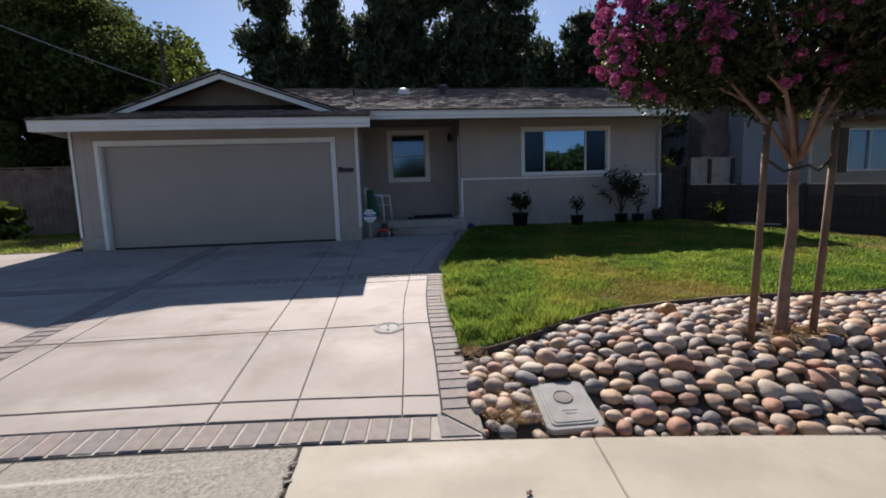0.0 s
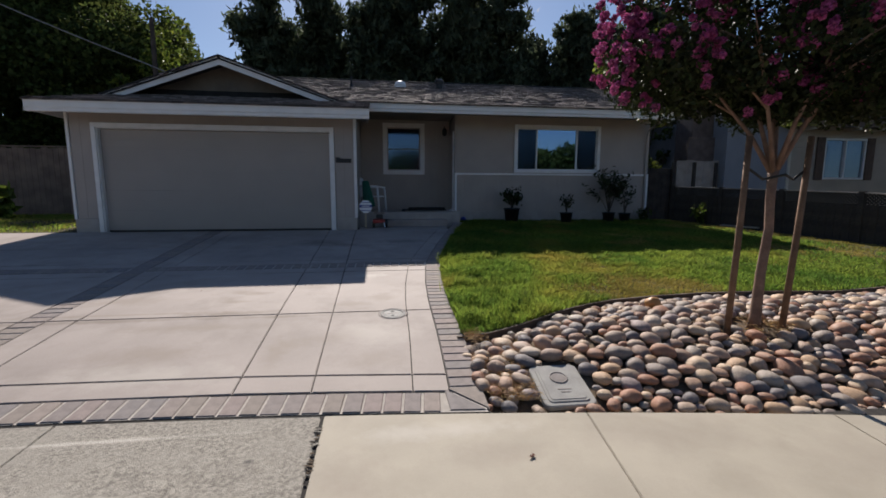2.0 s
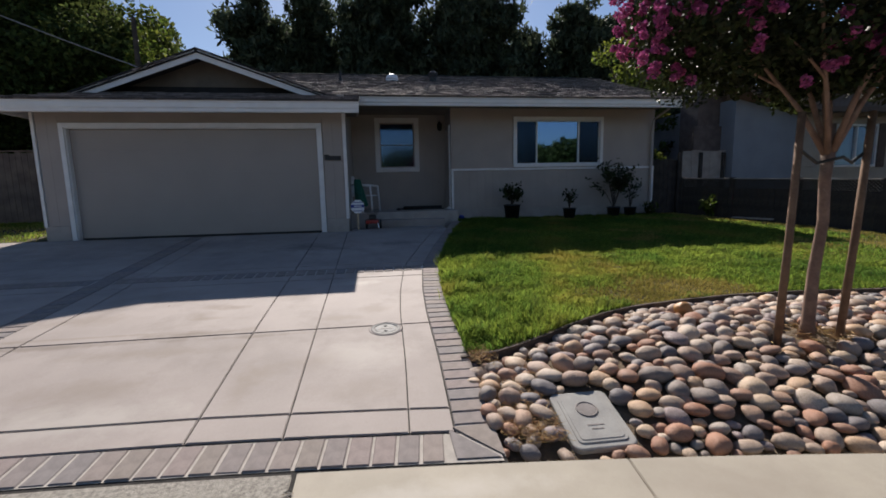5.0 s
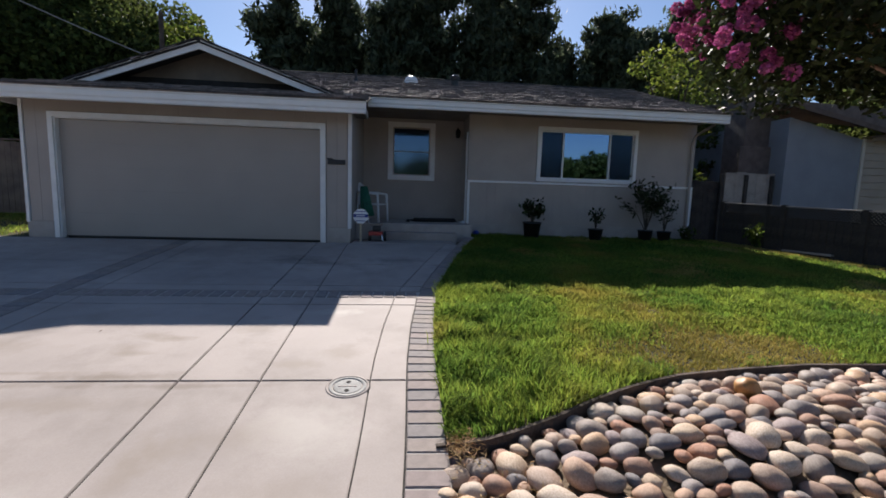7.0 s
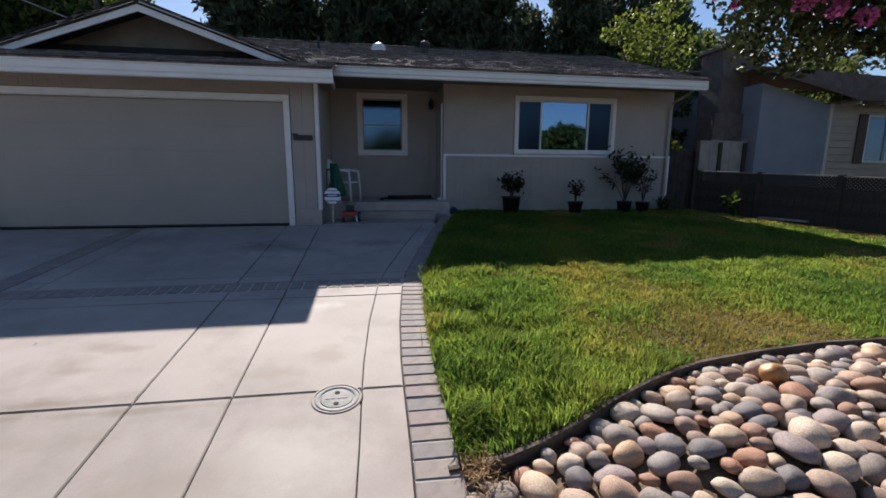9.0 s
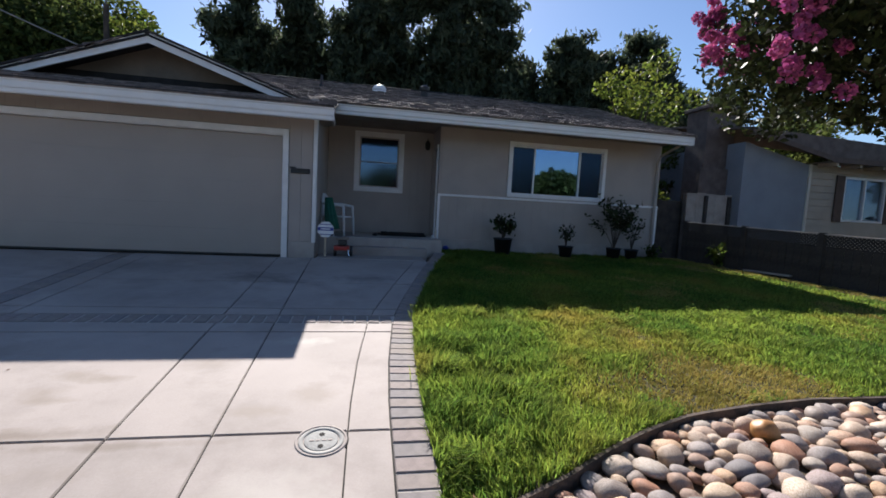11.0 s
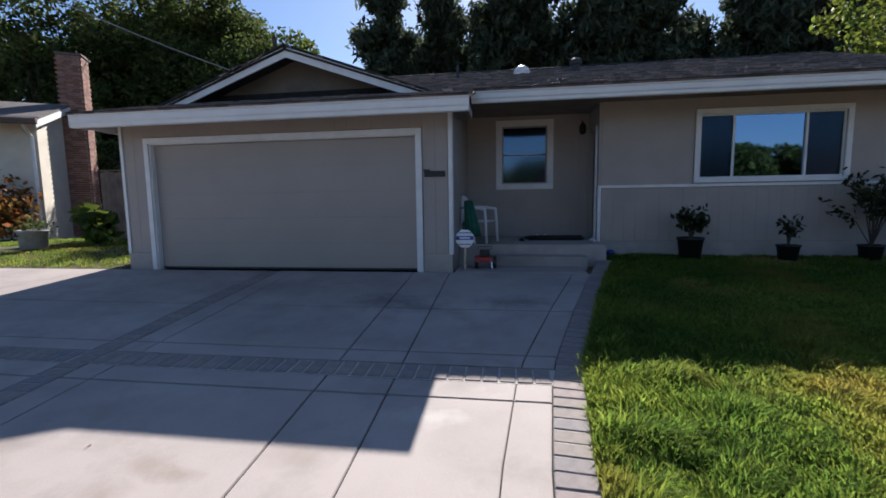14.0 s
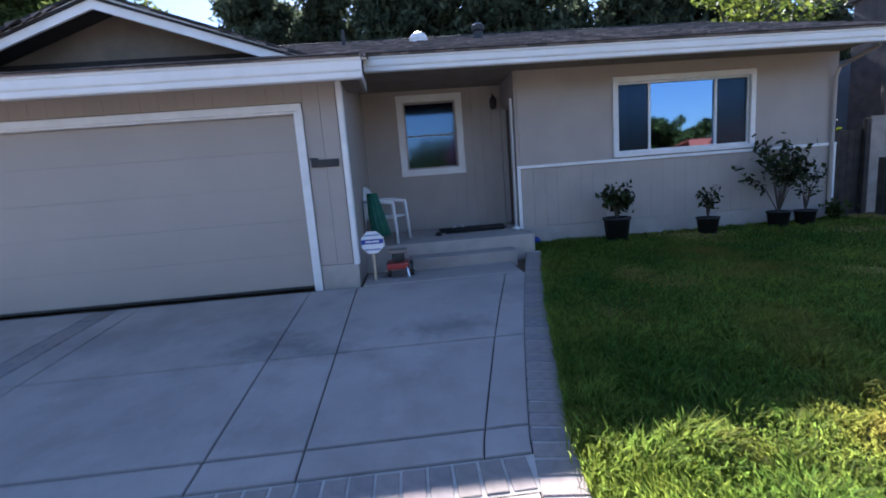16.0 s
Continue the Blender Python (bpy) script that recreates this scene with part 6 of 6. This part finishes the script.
while z < CTOP:
    for k in range(4):
        xx = CX0 + 0.10 + 0.225 * k + (0.0 if row % 2 else -0.06)
        if xx < CX1 - 0.06:
            shared("brick", brick, chim, pose(xx, CY0, z))
    for k in range(6):
        yy = CY0 + 0.10 + 0.225 * k + (0.0 if row % 2 else -0.06)
        if yy < CY1 - 0.05:
            shared("brick", brick, chim, pose(CX1, yy, z, 0, 0, 90))
    z += 0.08
    row += 1
part("chimney_cap", boxed(CX0 - 0.03, CY0 - 0.06, CTOP + 0.001, CX1 + 0.06, CY1 + 0.04, CTOP + 0.08, bevel=0.02), M_GREYBRICK, chim)
lh.matrix_basis = pose(-14.5, 15.0, 0) @ pose(0, 0, 0, 0, 0, 30) @ pose(14.15, -15.0, 0)
weed(-14.7, 14.1, 2.0, 700, 0.10, M_RUSTLEAF, "rust-tinged shrub against the cream wall", 0.55, "shrub")
tub = empty("plant_tub", "grey planter tub with small plants beside the cream wall", "planter", at=(-10.75, 11.6, ground_z(11.6)))
part("tub", lathe(bmesh.new(), [(0.20, 0.0), (0.25, 0.04), (0.28, 0.40), (0.31, 0.42), (0.31, 0.46), (0.27, 0.46), (0.25, 0.38), (0.01, 0.38)], sides=20), M_BOX, tub, "", True)
c = rng.normal(0, 1, (160, 3)) * np.array([0.16, 0.16, 0.10]) + np.array([0, 0, 0.56])
vv, ff = quads(c, rng.uniform(0.03, 0.06, 160), rng, 0.5)
ob = new("leaves", raw_mesh("leaves", vv, ff, M_BROAD))
ob.parent = tub
weed(-16.0, 13.5, 1.8, 520, 0.11, M_BROAD, "dark shrub against the cream wall", 0.7, "shrub")

# ---- trees behind the houses ----
rng = np.random.default_rng(61)


def pine(x, y, top, reach, label, seed_n=1.0):
    """A tall conifer: trunk, rising limbs, and clumps of short needles with gaps."""
    t = empty("pine_tree", label, "tree", group="tall conifers behind the house", at=(x, y, 0.45))
    h = top - 0.45
    bm = bmesh.new()
    lean = rng.normal(0, 0.15, 2)
    tube(bm, [(0, 0, 0), (lean[0] * 0.5, lean[1] * 0.5, h * 0.5), (lean[0], lean[1], h * 0.97)], [0.28, 0.18, 0.03], 8)
    cs, ns = [], []
    for k in range(int(150 * seed_n)):
        f = rng.uniform(0.10, 1.0)
        a = rng.uniform(0, 6.283)
        L = reach * (0.30 + 0.85 * (1 - f) ** 0.7) * rng.uniform(0.55, 1.15) * (0.8 if f < 0.3 else 1.0)
        o = np.array([lean[0] * f, lean[1] * f, h * f])
        d = np.array([math.cos(a), math.sin(a), rng.uniform(0.1, 0.55)])
        if k % 3 == 0:
            tube(bm, [o, o + d * L * 0.6, o + d * L * 0.95 + np.array([0, 0, 0.12 * L])], [0.05, 0.03, 0.01], 5)
        m = int(5 + L * 4)
        for j in range(m):
            q = rng.uniform(0.25, 1.05)
            c0 = o + d * L * q + np.array([0, 0, 0.14 * L * q * q]) + rng.normal(0, 0.13 + 0.1 * L * q * 0.4, 3)
            n = 12
            cs.append(c0 + rng.normal(0, 0.17, (n, 3)) * np.array([1.4, 1.4, 1.2]))
    c = np.concatenate(cs)
    vv, ff = quads(c, rng.uniform(0.17, 0.36, len(c)), rng, 0.32, -0.6)
    part("trunk", bm, M_TRUNK, t)
    ob = new("crown", raw_mesh("crown", vv, ff, M_NEEDLE))
    ob.parent = t


PINE = "tall dark conifer with dense ragged crown against the sky"
for x, y, top, reach in ((-6.0, 25.0, 12.6, 1.7), (-2.9, 26.0, 12.4, 1.8), (-0.4, 25.0, 13.6, 1.9), (2.2, 26.0, 14.6, 2.0), (4.6, 25.0, 14.2, 2.0), (7.2, 25.6, 13.4, 2.0), (9.6, 27.5, 10.4, 1.8), (11.6, 25.5, 11.3, 2.1), (14.0, 26.0, 11.0, 2.0), (16.2, 25.5, 12.1, 2.1), (18.2, 26.5, 11.2, 1.8), (21.5, 28.0, 10.0, 2.0), (25.0, 28.0, 10.5, 2.2), (29.5, 27.0, 10.0, 2.3), (0.9, 28.5, 13.0, 2.0), (5.9, 29.0, 13.0, 2.2), (-4.4, 28.5, 10.6, 2.0), (12.8, 29.5, 10.0, 2.2), (-8.2, 27.5, 6.8, 1.6)):
    pine(x * 1.31, y * 1.31 + 0.05, 1.48 + (top - 1.48) * 1.31, reach * 1.6, PINE)


def broadleaf(x, y, z0, z1, r, n_lobes, leaf_size, density, material, label, name="broadleaf_tree", squash=1.0):
    t = empty(name, label, "tree", at=(x, y, 0.3))
    zc, hz = (z0 + z1) / 2 - 0.3, (z1 - z0) / 2
    bm = bmesh.new()
    tube(bm, [(0, 0, 0), (0.1, 0, zc * 0.45), (0.05, 0.1, zc)], [0.05 * r + 0.06, 0.04 * r + 0.05, 0.03 * r + 0.02], 8)
    cs = []
    for k in range(n_lobes):
        d = rng.normal(size=3)
        d /= np.linalg.norm(d)
        q = rng.uniform(0.35, 1.02)
        c = np.array([d[0] * r * q, d[1] * r * q * squash, zc + d[2] * hz * q])
        lr = r * rng.uniform(0.14, 0.34)
        if k % 2 == 0:
            tube(bm, [(0.05, 0.05, zc * 0.7), c * np.array([0.5, 0.5, 0.5]) + np.array([0, 0, zc * 0.42]), c], [0.022 * r + 0.015, 0.014 * r + 0.01, 0.006], 5)
        n = int(density * lr * lr)
        e = rng.normal(size=(n, 3))
        e /= np.linalg.norm(e, axis=1, keepdims=True)
        cs.append(c + e * lr * rng.uniform(0.35, 1.15, (n, 1)) ** 0.6 * np.array([1, 1, 0.8]))
    part("trunk", bm, M_TRUNK, t)
    c = np.concatenate(cs)
    vv, ff = quads(c, rng.uniform(0.6, 1.3, len(c)) * leaf_size, rng, 0.55)
    ob = new("crown", raw_mesh("crown", vv, ff, material))
    ob.parent = t


broadleaf(-21.5, 34.0, 2.2, 16.5, 8.2, 150, 0.17, 240, M_BROAD, "large dark green broadleaf tree behind the side yard")
broadleaf(-17.6, 31.0, 2.0, 11.6, 4.6, 80, 0.15, 330, M_BROAD, "dark green broadleaf tree with rounded crown")
broadleaf(-31.0, 33.0, 2.0, 16.0, 7.0, 70, 0.18, 240, M_BROAD, "large dark tree farther along the side yard")
broadleaf(-28.0, 26.5, 1.5, 13.5, 5.2, 60, 0.16, 260, M_BROAD, "dark green tree behind the cream house")
broadleaf(-12.6, 28.5, 3.0, 11.2, 2.3, 34, 0.13, 300, M_LIME, "sunlit light green tree behind the roof")
broadleaf(-7.8, 27.5, 2.5, 8.6, 1.9, 24, 0.12, 300, M_LIME, "small sunlit light green tree behind the roof")
broadleaf(10.1, 16.6, 0.9, 7.5, 1.95, 56, 0.08, 400, M_LIME, "sunlit lime green tree between the houses")
broadleaf(9.6, 15.0, 0.8, 4.2, 1.1, 18, 0.09, 520, M_BROAD, "dark bushy tree behind the side fence")
broadleaf(8.25, 13.0, 0.9, 3.4, 0.6, 16, 0.07, 900, M_LIME, "yellow-green bush at the house corner behind the fence")
broadleaf(14.6, 8.6, 1.9, 4.1, 1.7, 26, 0.08, 640, M_LIME, "yellow-green tree in the neighbouring front yard")
broadleaf(22.0, 9.5, 0.6, 5.0, 2.6, 30, 0.12, 420, M_BROAD, "dark green tree in the neighbouring front yard")
broadleaf(19.5, 17.0, 2.0, 7.0, 2.6, 26, 0.12, 380, M_BROAD, "dark green tree behind the neighbouring house")
broadleaf(-19.6, 22.5, 1.2, 7.6, 2.9, 36, 0.12, 420, M_BROAD, "dark green tree behind the cream house")
broadleaf(-9.9, 17.0, 0.9, 2.7, 1.2, 20, 0.11, 420, M_BROAD, "dark shrubby tree behind the brown fence")

pole = empty("utility_pole", "weathered wooden utility pole behind the trees", "utility pole", at=(-10.65, 23.0, 0.4))
part("shaft", tube(bmesh.new(), [(0, 0, 0), (0, 0, 9.0)], [0.13, 0.10], 10), M_TRUNK, pole)
part("insulator", tube(bmesh.new(), [(0, 0, 9.001), (0, 0, 9.12)], [0.04, 0.03], 8), M_BLACK, pole)
pts = [(-26 + 16.4 * t, 20.0, 14.1 - 7.5 * t - 1.5 * t * (1 - t)) for t in (k / 20 for k in range(21))] + [(-8.2, 18.9, 5.95), (-6.8, 17.6, 5.2), (-5.4, 16.4, 4.62)]
tagged(part("overhead_wire", tube(bmesh.new(), pts, [0.026] * len(pts), 6), M_DRAIN, None), "pale twisted service wire sloping down to the roof", "wire")

# ---- across the road ----
oh = empty("house_across_road", "low house with a red tile roof across the road", "house")
part("wall", boxed(27.5, -29, -0.3, 34.5, -21.5, 2.4), M_CREAM, oh)
part("roof", prism([(27.0, -20.9, 2.4), (35.0, -20.9, 2.4), (33.0, -25.2, 4.0), (29.5, -25.2, 4.0)], (0, 0, 0.12)), M_REDTILE, oh, "red tile roof")
part("roof", prism([(27.0, -29.6, 2.4), (35.0, -29.6, 2.4), (33.0, -25.2, 4.0), (29.5, -25.2, 4.0)], (0, 0, 0.12)), M_REDTILE, oh)
for x, y, top, r in ((-14, -27, 7.5, 4.2), (-5, -30, 8.0, 4.8), (3, -27, 6.0, 4.0), (10, -29, 6.5, 4.5), (17, -27, 6.0, 4.2), (24, -32, 7.5, 4.8), (31, -33, 7.0, 4.6), (38, -31, 8.0, 4.8), (47, -30, 9.0, 5.5)):
    broadleaf(x, y, 1.0, top, r, 34, 0.34, 110, M_BROAD, "green broadleaf street tree across the road")
